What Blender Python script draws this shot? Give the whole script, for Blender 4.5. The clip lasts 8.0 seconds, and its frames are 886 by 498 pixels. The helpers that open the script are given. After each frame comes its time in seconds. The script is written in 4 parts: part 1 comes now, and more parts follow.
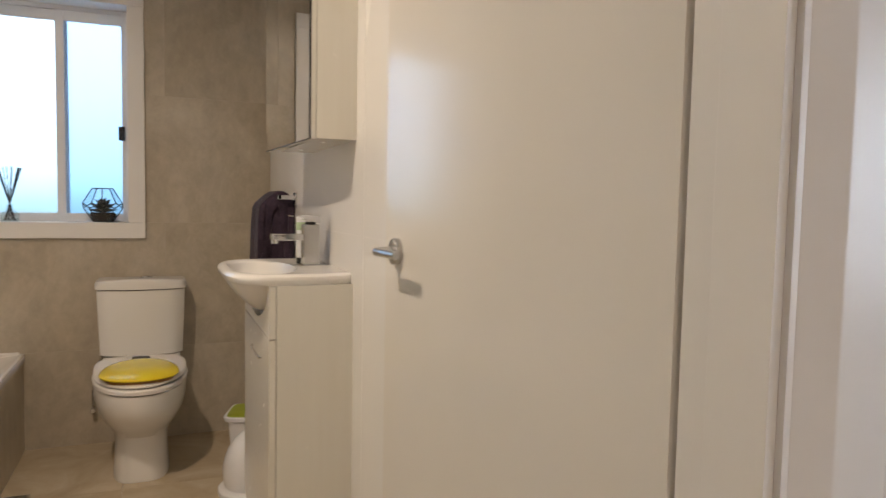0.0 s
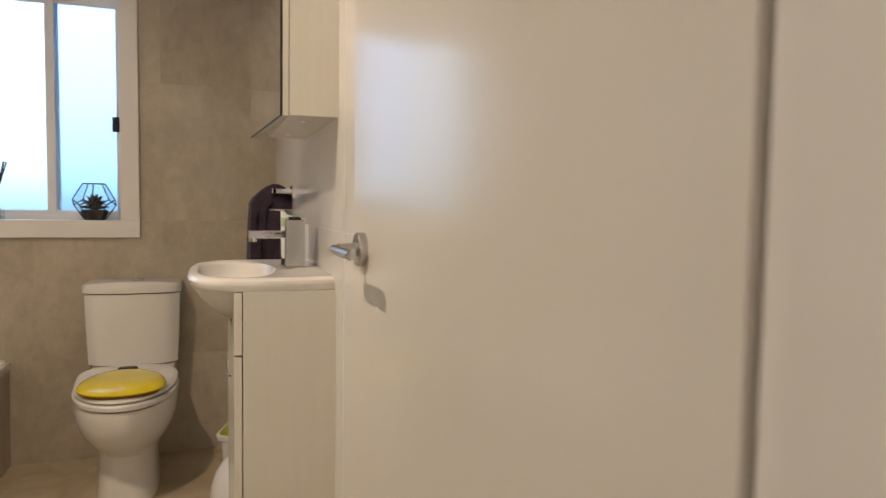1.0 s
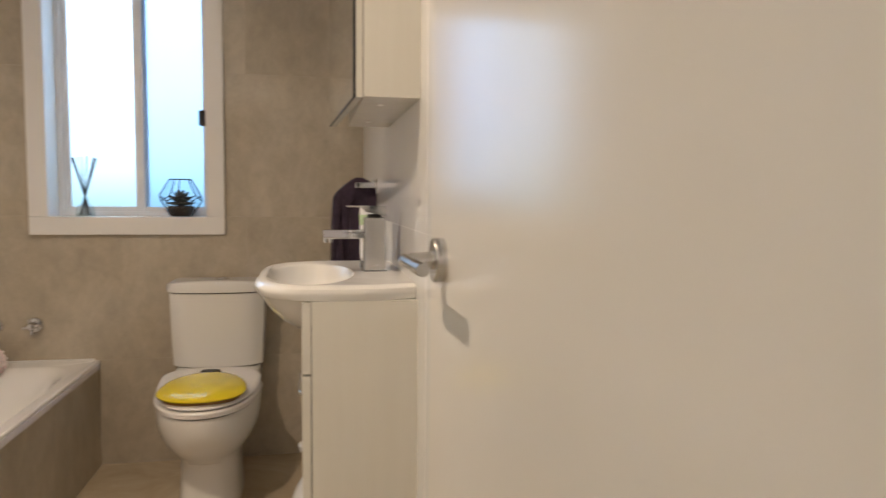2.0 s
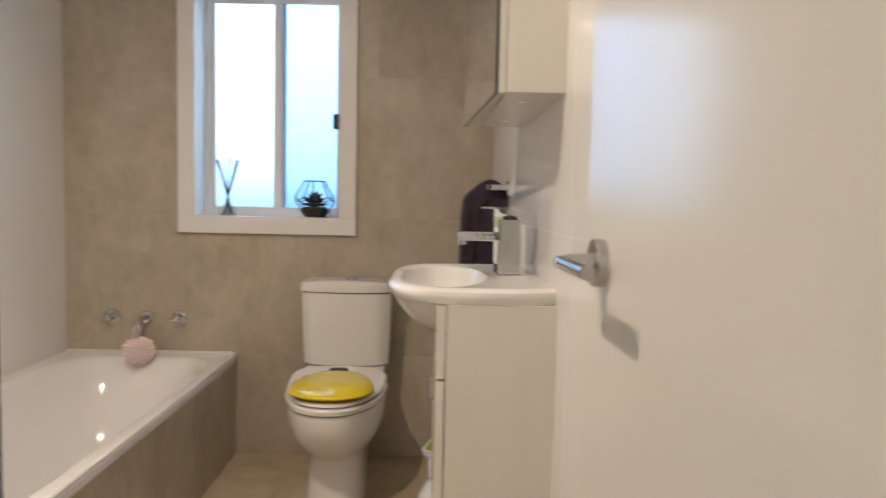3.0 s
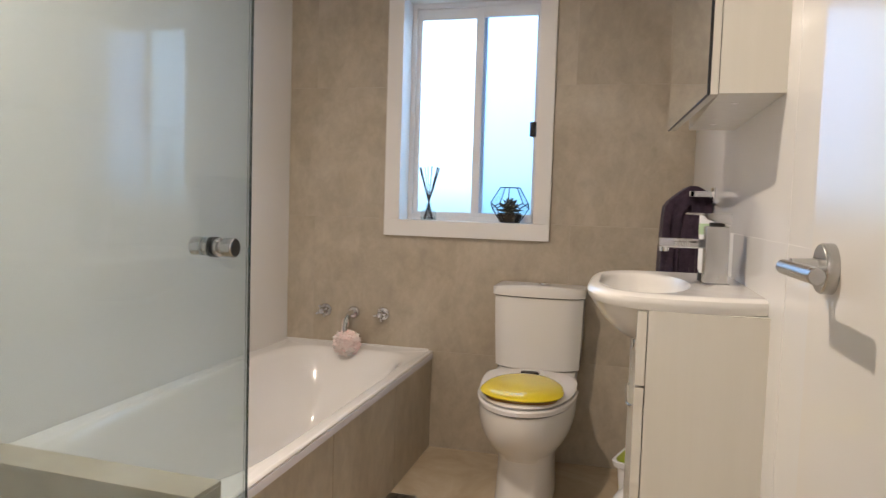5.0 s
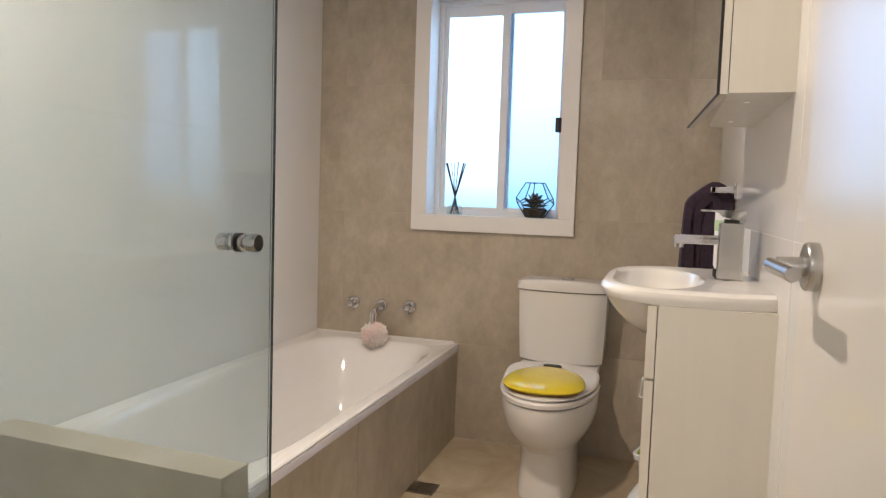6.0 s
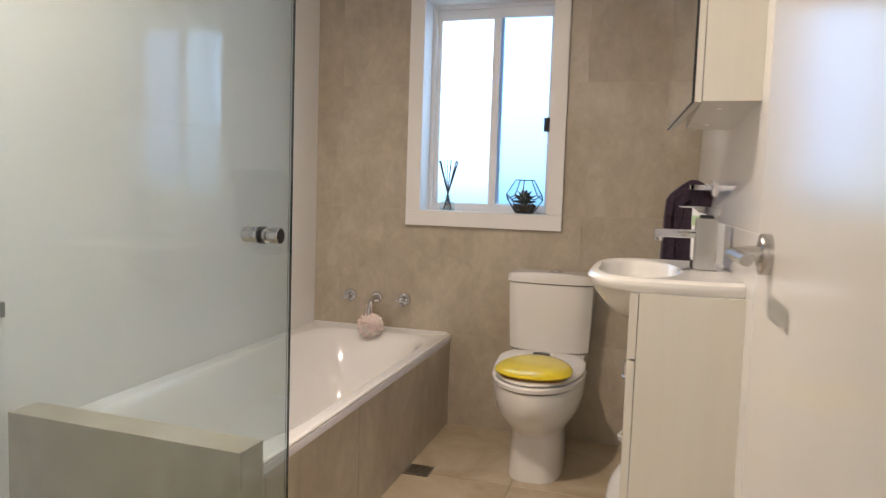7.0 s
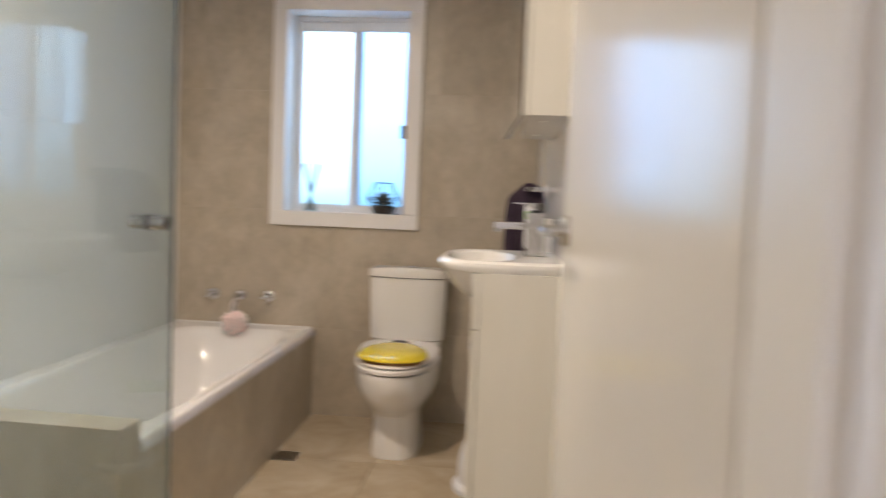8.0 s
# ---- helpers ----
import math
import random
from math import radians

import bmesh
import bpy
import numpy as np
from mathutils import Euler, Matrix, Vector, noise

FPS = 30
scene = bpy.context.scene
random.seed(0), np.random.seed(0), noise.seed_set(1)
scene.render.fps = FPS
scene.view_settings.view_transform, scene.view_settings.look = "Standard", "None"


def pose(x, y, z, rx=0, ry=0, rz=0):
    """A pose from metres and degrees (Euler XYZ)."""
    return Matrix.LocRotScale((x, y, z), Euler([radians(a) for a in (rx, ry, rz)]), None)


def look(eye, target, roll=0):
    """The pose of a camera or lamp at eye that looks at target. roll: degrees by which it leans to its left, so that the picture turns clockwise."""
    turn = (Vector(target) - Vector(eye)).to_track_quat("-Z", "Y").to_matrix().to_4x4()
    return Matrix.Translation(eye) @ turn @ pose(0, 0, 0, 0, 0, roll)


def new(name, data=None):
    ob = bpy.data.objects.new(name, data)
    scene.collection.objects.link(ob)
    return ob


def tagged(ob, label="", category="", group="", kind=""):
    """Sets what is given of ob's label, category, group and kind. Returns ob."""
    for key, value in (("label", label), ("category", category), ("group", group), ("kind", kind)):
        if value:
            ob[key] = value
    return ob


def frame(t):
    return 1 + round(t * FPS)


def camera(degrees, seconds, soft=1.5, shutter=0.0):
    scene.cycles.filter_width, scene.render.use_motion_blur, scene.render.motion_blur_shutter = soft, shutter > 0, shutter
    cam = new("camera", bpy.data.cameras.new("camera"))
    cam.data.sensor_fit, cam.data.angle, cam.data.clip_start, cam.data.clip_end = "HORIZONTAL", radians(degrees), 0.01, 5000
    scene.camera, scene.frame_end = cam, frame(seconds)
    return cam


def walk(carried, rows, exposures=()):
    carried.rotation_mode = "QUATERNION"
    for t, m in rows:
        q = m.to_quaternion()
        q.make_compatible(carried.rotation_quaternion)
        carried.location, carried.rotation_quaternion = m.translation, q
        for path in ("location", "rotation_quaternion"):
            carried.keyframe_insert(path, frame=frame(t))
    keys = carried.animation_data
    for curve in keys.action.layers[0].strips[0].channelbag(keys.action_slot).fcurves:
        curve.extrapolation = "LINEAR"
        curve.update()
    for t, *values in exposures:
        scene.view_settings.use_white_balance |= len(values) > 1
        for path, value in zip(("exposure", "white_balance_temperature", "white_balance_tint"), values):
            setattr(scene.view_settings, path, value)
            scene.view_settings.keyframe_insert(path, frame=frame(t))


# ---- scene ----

# ---------------------------------------------------------------- camera
cam = camera(65.4, 8.0, soft=1.3, shutter=0.8)
PATH = [
    (0, (-0.519, -3.581, 1.162), (0.24, -1.735, 1.032), 1.1),
    (0.5, (-0.381, -3.449, 1.156), (0.351, -1.592, 1.029), 0.9),
    (1, (-0.291, -3.304, 1.134), (0.349, -1.413, 1.008), 0.9),
    (1.2, (-0.263, -3.239, 1.121), (0.332, -1.333, 1.014), 1.3),
    (2.3, (-0.212, -3.028, 1.144), (0.059, -1.053, 0.985), 0.6),
    (2.5, (-0.223, -3.021, 1.134), (-0.018, -1.037, 0.992), 1.1),
    (3, (-0.25, -2.988, 1.127), (-0.219, -0.993, 0.99), 1.2),
    (3.5, (-0.272, -2.982, 1.12), (-0.416, -0.991, 0.993), 1.4),
    (4, (-0.283, -2.989, 1.115), (-0.577, -1.014, 0.994), 1.6),
    (4.5, (-0.289, -3.008, 1.113), (-0.696, -1.054, 0.993), 1.7),
    (5, (-0.276, -3.03, 1.116), (-0.776, -1.097, 0.99), 1.8),
    (6.5, (-0.215, -3.118, 1.127), (-0.818, -1.217, 0.971), 1.8),
    (7, (-0.217, -3.209, 1.127), (-0.773, -1.294, 0.968), 1.9),
    (7.5, (-0.233, -3.334, 1.113), (-0.678, -1.39, 0.968), 2.3),
    (8, (-0.179, -3.45, 1.094), (-0.335, -1.459, 0.973), 2.3),
]
walk(cam, [(t, look(eye, target, roll)) for t, eye, target, roll in PATH], exposures=[(0.0, -0.02, 6380, 10), (1.0, 0.0, 6560, 10), (2.5, 0.14, 6200, 10), (4.5, 0.29, 5870, 10), (8.0, 0.40, 5940, 10)])

# ---------------------------------------------------------------- world and lights
WINDOW_GLOW = 3.7
HALL_GLOW = 13.0
LAMP_WATTS = 22.0
HALL_WATTS = 21.0

world = bpy.data.worlds.new("world")
scene.world = world
world.use_nodes = True
sky = world.node_tree.nodes.new("ShaderNodeTexSky")
sky.sky_type, sky.sun_disc = "NISHITA", False
sky.sun_elevation, sky.sun_rotation = radians(40), radians(200)
back = world.node_tree.nodes["Background"]
back.inputs["Strength"].default_value = 0.08
world.node_tree.links.new(sky.outputs[0], back.inputs[0])


# ---------------------------------------------------------------- materials
def material(name, colour, rough=0.5, metal=0.0, coat=0.0):
    m = bpy.data.materials.new(name)
    m.use_nodes = True
    b = m.node_tree.nodes["Principled BSDF"]
    b.inputs["Base Color"].default_value = (*colour, 1)
    b.inputs["Roughness"].default_value = rough
    b.inputs["Metallic"].default_value = metal
    b.inputs["Coat Weight"].default_value = coat
    b.inputs["Coat Roughness"].default_value = 0.06
    return m


def wire(m, a, b):
    m.node_tree.links.new(a, b)


def noise_node(m, scale, detail=4.0, roughness=0.55, distort=0.0, stretch=(1, 1, 1), shift=False):
    """Noise over the object's place in the world, shifted piece by piece if shift is set."""
    geo = m.node_tree.nodes.new("ShaderNodeNewGeometry")
    mapping = m.node_tree.nodes.new("ShaderNodeMapping")
    mapping.inputs["Scale"].default_value = stretch
    wire(m, geo.outputs["Position"], mapping.inputs["Vector"])
    if shift:
        info = m.node_tree.nodes.new("ShaderNodeObjectInfo")
        mul = m.node_tree.nodes.new("ShaderNodeMath")
        mul.operation = "MULTIPLY"
        mul.inputs[1].default_value = 37.0
        wire(m, info.outputs["Random"], mul.inputs[0])
        wire(m, mul.outputs[0], mapping.inputs["Location"])
    n = m.node_tree.nodes.new("ShaderNodeTexNoise")
    n.inputs["Scale"].default_value, n.inputs["Detail"].default_value = scale, detail
    n.inputs["Roughness"].default_value, n.inputs["Distortion"].default_value = roughness, distort
    wire(m, mapping.outputs[0], n.inputs["Vector"])
    return n.outputs["Fac"]


def ramp(m, fac, stops):
    r = m.node_tree.nodes.new("ShaderNodeValToRGB")
    while len(r.color_ramp.elements) < len(stops):
        r.color_ramp.elements.new(0.5)
    for e, (p, c) in zip(r.color_ramp.elements, stops):
        e.position, e.color = p, (*c, 1) if len(c) == 3 else c
    wire(m, fac, r.inputs[0])
    return r.outputs["Color"]


def mixed(m, fac, a, b, how="MIX"):
    x = m.node_tree.nodes.new("ShaderNodeMix")
    x.data_type, x.blend_type = "RGBA", how
    for value, slot in ((fac, 0), (a, 6), (b, 7)):
        if isinstance(value, (int, float, tuple)):
            x.inputs[slot].default_value = value if not isinstance(value, tuple) else (*value, 1)
        else:
            wire(m, value, x.inputs[slot])
    return x.outputs[2]


def bumped(m, fac, strength, distance=0.002):
    b = m.node_tree.nodes.new("ShaderNodeBump")
    b.inputs["Strength"].default_value, b.inputs["Distance"].default_value = strength, distance
    wire(m, fac, b.inputs["Height"])
    wire(m, b.outputs[0], m.node_tree.nodes["Principled BSDF"].inputs["Normal"])


def shaded(m, slot, value):
    wire(m, value, m.node_tree.nodes["Principled BSDF"].inputs[slot])


def grey(v):
    return (v, v, v)


def plain_wear(name, colour, rough, scale=3.0, depth=0.06, coat=0.0, bump=0.04):
    """Paint, enamel or plastic with faint clouds of tone, uneven gloss and a fine skin."""
    m = material(name, colour, rough, 0.0, coat)
    n = noise_node(m, scale, 3)
    lo = tuple(c * (1 - depth) for c in colour)
    hi = tuple(min(1, c * (1 + depth)) for c in colour)
    shaded(m, "Base Color", ramp(m, n, [(0.3, lo), (0.7, hi)]))
    f = noise_node(m, scale * 9, 3)
    shaded(m, "Roughness", ramp(m, f, [(0.3, grey(rough * 0.95)), (0.75, grey(min(1, rough * 1.06)))]))
    if bump:
        bumped(m, noise_node(m, scale * 40, 2), bump, 0.0002)
    return m


def stone_tile(name, dark, mid, light, rough, streak=(1, 1, 1), scuffs=0.16, mottle=0.5, relief=0.02):
    """Cement-look porcelain: broad clouds, finer mottling, pale scuffs; each piece starts elsewhere in the pattern."""
    m = material(name, mid, rough)
    big = ramp(m, noise_node(m, 3.0, 6, 0.62, 0.8, streak, True), [(0.28, dark), (0.5, mid), (0.74, light)])
    fine = noise_node(m, 17, 8, 0.7, 0.3, streak, True)
    c = mixed(m, mottle, big, ramp(m, fine, [(0.3, grey(0.40)), (0.7, grey(0.60))]), "OVERLAY")
    scuff = ramp(m, noise_node(m, 6.0, 9, 0.72, 1.4, streak, True), [(0.52, grey(0)), (0.80, grey(scuffs))])
    c = mixed(m, scuff, c, tuple(min(1, v * 1.15) for v in light))
    info = m.node_tree.nodes.new("ShaderNodeObjectInfo")
    tone = ramp(m, info.outputs["Random"], [(0.0, grey(0.985)), (1.0, grey(1.0))])
    c = mixed(m, 1.0, c, tone, "MULTIPLY")
    shaded(m, "Base Color", c)
    shaded(m, "Roughness", ramp(m, fine, [(0.3, grey(rough * 0.97)), (0.75, grey(rough * 1.05))]))
    bumped(m, fine, relief, 0.0005)
    return m


WALL_TILE = stone_tile("wall_tile", (0.375, 0.321, 0.246), (0.440, 0.383, 0.298), (0.535, 0.480, 0.392), 0.30, (1, 1, 0.7), 0.36, 0.62)
FLOOR_TILE = stone_tile("floor_tile", (0.37, 0.295, 0.20), (0.47, 0.385, 0.27), (0.57, 0.48, 0.36), 0.26, (1, 1, 1), 0.10, 0.12, 0.002)
GROUT = plain_wear("grout", (0.48, 0.425, 0.345), 0.85, 20)
WHITE_GROUT = plain_wear("white_grout", (0.70, 0.69, 0.67), 0.6, 20)
WHITE_TILE = plain_wear("white_tile", (0.80, 0.79, 0.78), 0.055, 1.6, 0.015, 0.0, 0.0)
WHITE_TILE.node_tree.nodes["Principled BSDF"].inputs["Specular IOR Level"].default_value = 0.75
bumped(WHITE_TILE, noise_node(WHITE_TILE, 2.2, 1), 0.012, 0.01)
CEILING = plain_wear("ceiling_paint", (0.82, 0.80, 0.77), 0.8, 6, 0.02)
HALL_PAINT = plain_wear("hall_paint", (0.70, 0.67, 0.66), 0.5, 5, 0.02)
DOOR_PAINT = plain_wear("door_paint", (0.74, 0.71, 0.67), 0.17, 2.0, 0.02, 0.0, 0.05)
TRIM_PAINT = plain_wear("trim_paint", (0.78, 0.76, 0.74), 0.33, 4, 0.02)
SASH = plain_wear("white_aluminium", (0.80, 0.81, 0.82), 0.30, 6, 0.02)
LAMINATE = plain_wear("white_laminate", (0.76, 0.74, 0.70), 0.26, 3, 0.02, 0.3, 0.02)
streaks = ramp(LAMINATE, noise_node(LAMINATE, 38, 4, 0.6, 0.2, (1, 1, 0.05)), [(0.3, (0.738, 0.706, 0.632)), (0.7, (0.762, 0.732, 0.662))])
shaded(LAMINATE, "Base Color", streaks)
CARCASE = plain_wear("cabinet_underside", (0.62, 0.60, 0.57), 0.5, 5, 0.04)
PORCELAIN = plain_wear("glazed_ceramic", (0.755, 0.735, 0.705), 0.17, 3, 0.012, 0.15, 0.0)
ENAMEL = plain_wear("bath_acrylic", (0.83, 0.81, 0.79), 0.085, 3, 0.012, 0.4, 0.0)
SEAT_PLASTIC = plain_wear("white_seat_plastic", (0.78, 0.75, 0.73), 0.18, 4, 0.015, 0.2, 0.0)
YELLOW = plain_wear("yellow_plastic", (0.74, 0.58, 0.02), 0.16, 5, 0.05, 0.3, 0.0)
# dark amber: shade of the gap under the yellow lid, put into the colour
AMBER_SHADE = plain_wear("amber_gap_shade", (0.22, 0.10, 0.02), 0.3, 5)
LIME = plain_wear("lime_plastic", (0.29, 0.345, 0.015), 0.4, 6, 0.05)
BIN_WHITE = plain_wear("white_bin_plastic", (0.78, 0.78, 0.80), 0.22, 5, 0.02)
GREEN_PRINT = plain_wear("green_print", (0.42, 0.55, 0.34), 0.3, 30, 0.2)
CHROME = material("chrome", (0.60, 0.60, 0.61), 0.07, 1.0)
shaded(CHROME, "Roughness", ramp(CHROME, noise_node(CHROME, 60, 3), [(0.3, grey(0.06)), (0.8, grey(0.09))]))
SATIN = material("satin_chrome", (0.52, 0.515, 0.51), 0.28, 1.0)
shaded(SATIN, "Roughness", ramp(SATIN, noise_node(SATIN, 80, 3), [(0.3, grey(0.25)), (0.8, grey(0.28))]))
EDGE_TRIM = material("edge_trim_metal", (0.86, 0.85, 0.92), 0.22, 0.1)
STEEL = material("drain_steel", (0.42, 0.38, 0.33), 0.38, 1.0)
BLACK = plain_wear("black_rubber_and_shade", (0.015, 0.015, 0.016), 0.5, 20, 0.2)
WIRE = plain_wear("black_wire", (0.02, 0.022, 0.025), 0.35, 30, 0.2)
MIRROR = material("mirror_silver", (0.90, 0.91, 0.91), 0.012, 1.0)
SUCCULENT = plain_wear("dark_succulent", (0.045, 0.05, 0.045), 0.45, 40, 0.35)
SOIL = plain_wear("dark_soil", (0.035, 0.028, 0.024), 0.9, 60, 0.4, 0.0, 0.5)
REED = plain_wear("dark_reed", (0.03, 0.028, 0.03), 0.7, 60, 0.3)
CAULK = plain_wear("white_sealant", (0.72, 0.71, 0.70), 0.4, 20, 0.05)

TOWEL = material("aubergine_towelling", (0.035, 0.02, 0.038), 0.95)
pile = noise_node(TOWEL, 420, 3)
shaded(TOWEL, "Base Color", ramp(TOWEL, noise_node(TOWEL, 30, 6, 0.7), [(0.3, (0.020, 0.012, 0.024)), (0.75, (0.060, 0.036, 0.064))]))
bumped(TOWEL, pile, 0.7, 0.003)
TOWEL.node_tree.nodes["Principled BSDF"].inputs["Sheen Weight"].default_value = 0.08

SPONGE = material("pink_mesh", (0.80, 0.50, 0.48), 0.7)
shaded(SPONGE, "Base Color", ramp(SPONGE, noise_node(SPONGE, 90, 4), [(0.3, (0.93, 0.76, 0.73)), (0.7, (0.97, 0.86, 0.83))]))
SPONGE.node_tree.nodes["Principled BSDF"].inputs["Subsurface Weight"].default_value = 0.45
SPONGE.node_tree.nodes["Principled BSDF"].inputs["Subsurface Radius"].default_value = (0.02, 0.01, 0.01)


def sheet_glass(name, tint, haze, haze_colour, gloss_rough=0.0):
    """Clear sheet glass: light passes straight through, Fresnel gloss on top, a little dried-water haze."""
    m = bpy.data.materials.new(name)
    m.use_nodes = True
    t = m.node_tree
    t.nodes.remove(t.nodes["Principled BSDF"])
    out = t.nodes["Material Output"]
    clear, gloss, dust = (t.nodes.new("ShaderNodeBsdf" + k) for k in ("Transparent", "Glossy", "Diffuse"))
    clear.inputs[0].default_value = (*tint, 1)
    gloss.inputs["Roughness"].default_value = gloss_rough
    dust.inputs[0].default_value = (*haze_colour, 1)
    facing = t.nodes.new("ShaderNodeLayerWeight")
    facing.inputs["Blend"].default_value = 0.5
    steep, fres = t.nodes.new("ShaderNodeMath"), t.nodes.new("ShaderNodeMath")
    steep.operation, steep.inputs[1].default_value = "POWER", 5.0
    fres.operation, fres.use_clamp = "MULTIPLY_ADD", True
    fres.inputs[1].default_value, fres.inputs[2].default_value = 0.9, 0.04
    wire(m, facing.outputs["Facing"], steep.inputs[0])
    wire(m, steep.outputs[0], fres.inputs[0])
    a, b = t.nodes.new("ShaderNodeMixShader"), t.nodes.new("ShaderNodeMixShader")
    lo, hi = haze
    h = ramp(m, noise_node(m, 3.0, 5), [(0.25, grey(lo)), (0.8, grey(hi))])
    wire(m, h, a.inputs[0])
    wire(m, clear.outputs[0], a.inputs[1])
    wire(m, dust.outputs[0], a.inputs[2])
    wire(m, fres.outputs[0], b.inputs[0])
    wire(m, a.outputs[0], b.inputs[1])
    wire(m, gloss.outputs[0], b.inputs[2])
    wire(m, b.outputs[0], out.inputs["Surface"])
    return m


SCREEN_GLASS = sheet_glass("shower_glass", (0.835, 0.892, 0.898), (0.06, 0.105), (0.60, 0.72, 0.82))
GLASS_EDGE = plain_wear("glass_edge", (0.015, 0.035, 0.03), 0.12, 20, 0.3)
JAR_GLASS = sheet_glass("jar_glass", (0.90, 0.95, 0.96), (0.0, 0.03), (0.7, 0.75, 0.8))

FROSTED = material("frosted_pane", (0.68, 0.72, 0.76), 0.65)
BLUE_FROSTED = material("blue_frosted_pane", (0.43, 0.56, 0.73), 0.65)
for pane_glass in (FROSTED, BLUE_FROSTED):
    pane_glass.node_tree.nodes["Principled BSDF"].inputs["Transmission Weight"].default_value = 1.0
    pane_glass.node_tree.nodes["Principled BSDF"].inputs["IOR"].default_value = 1.2
    bumped(pane_glass, noise_node(pane_glass, 180, 2), 0.25, 0.001)


def glowing(name, stops, strength, axis="Z", lo=0.0, hi=1.0):
    """Overcast daylight beyond a window: a soft gradient from the ground's shade to the bright sky."""
    m = bpy.data.materials.new(name)
    m.use_nodes = True
    t = m.node_tree
    t.nodes.remove(t.nodes["Principled BSDF"])
    e = t.nodes.new("ShaderNodeEmission")
    e.inputs["Strength"].default_value = strength
    geo, sep, rng = t.nodes.new("ShaderNodeNewGeometry"), t.nodes.new("ShaderNodeSeparateXYZ"), t.nodes.new("ShaderNodeMapRange")
    rng.inputs["From Min"].default_value, rng.inputs["From Max"].default_value = lo, hi
    wire(m, geo.outputs["Position"], sep.inputs[0])
    wire(m, sep.outputs[axis], rng.inputs["Value"])
    wire(m, ramp(m, rng.outputs[0], stops), e.inputs["Color"])
    wire(m, e.outputs[0], t.nodes["Material Output"].inputs["Surface"])
    return m


OUTSIDE = glowing("overcast_distance", [(0.0, (0.08, 0.13, 0.15)), (0.18, (0.16, 0.26, 0.30)), (0.36, (0.40, 0.58, 0.72)), (0.65, (0.56, 0.74, 0.96)), (1.0, (0.66, 0.83, 1.0))], WINDOW_GLOW, "Z", 0.8, 2.1)
HALL_DAY = glowing("hall_daylight", [(0.0, (0.5, 0.55, 0.62)), (0.5, (0.75, 0.85, 1.0)), (1.0, (0.85, 0.92, 1.0))], HALL_GLOW, "Z", 0.6, 2.2)
LAMP_FACE = bpy.data.materials.new("lamp_face")
LAMP_FACE.use_nodes = True
LAMP_FACE.node_tree.nodes["Principled BSDF"].inputs["Emission Color"].default_value = (1.0, 0.82, 0.60, 1)
LAMP_FACE.node_tree.nodes["Principled BSDF"].inputs["Emission Strength"].default_value = 25.0


# ---------------------------------------------------------------- mesh helpers
def thing(name, base, label="", category="", group="", kind=""):
    ob = new(name)
    ob.location = base
    ob.empty_display_size = 0.05
    return tagged(ob, label, category, group, kind)


def world_base(ob):
    """Where a parent stands; a part itself is already in world places."""
    return ob.location.copy() if ob.parent is None else Vector((0, 0, 0))


def mesh_of(name, bm, mats, smooth=True):
    bmesh.ops.recalc_face_normals(bm, faces=bm.faces)
    me = bpy.data.meshes.new(name)
    bm.to_mesh(me)
    bm.free()
    for m in mats if isinstance(mats, (list, tuple)) else [mats]:
        me.materials.append(m)
    if smooth:
        me.shade_smooth()
        me.set_sharp_from_angle(angle=radians(40))
    return me


def part(name, bm, mat, parent, label="", smooth=True):
    """One mesh, given in world places, as a part of a thing or of a part."""
    ob = new(name, mesh_of(name, bm, mat, smooth))
    ob.parent = parent
    ob.matrix_parent_inverse = Matrix.Translation(-world_base(parent))
    if smooth:
        # large faces stay flat beside their small rounded edges
        flat = ob.modifiers.new("flat_faces", "WEIGHTED_NORMAL")
        flat.keep_sharp = True
    return tagged(ob, label)


def whole(name, bm, mat, label="", category="", group="", kind="", smooth=True):
    return tagged(new(name, mesh_of(name, bm, mat, smooth)), label, category, group, kind)


def box(bm, x0, x1, y0, y1, z0, z1, bevel=0.0, seg=2):
    m = Matrix.LocRotScale(((x0 + x1) / 2, (y0 + y1) / 2, (z0 + z1) / 2), None, (abs(x1 - x0), abs(y1 - y0), abs(z1 - z0)))
    r = bmesh.ops.create_cube(bm, size=1.0, matrix=m)
    if bevel:
        edges = list({e for v in r["verts"] for e in v.link_edges})
        bmesh.ops.bevel(bm, geom=edges, offset=bevel, segments=seg, profile=0.6, affect="EDGES")
    return bm


def made(f, *a, **k):
    bm = bmesh.new()
    f(bm, *a, **k)
    return bm


def boxes(*rows, bevel=0.0):
    bm = bmesh.new()
    for r in rows:
        box(bm, *r, bevel=bevel)
    return bm


def rings(bm, loops, close=True, cap=(True, True)):
    """Skin a row of closed loops of equal length."""
    made_loops = [[bm.verts.new(p) for p in loop] for loop in loops]
    n = len(made_loops[0])
    for a, b in zip(made_loops, made_loops[1:]):
        for i in range(n):
            bm.faces.new((a[i], a[(i + 1) % n], b[(i + 1) % n], b[i]))
    if cap[0]:
        bm.faces.new(made_loops[0][::-1])
    if cap[1]:
        bm.faces.new(made_loops[-1])
    return bm


def oval(cx, cy, z, rx, ry, power=2.0, n=40, ry_back=None):
    """A superellipse in a level plane; ry_back rounds the +y half differently."""
    out = []
    for i in range(n):
        a = 2 * math.pi * i / n
        c, s = math.cos(a), math.sin(a)
        r = ry if s < 0 or ry_back is None else ry_back
        out.append((cx + rx * math.copysign(abs(c) ** (2 / power), c), cy + r * math.copysign(abs(s) ** (2 / power), s), z))
    return out


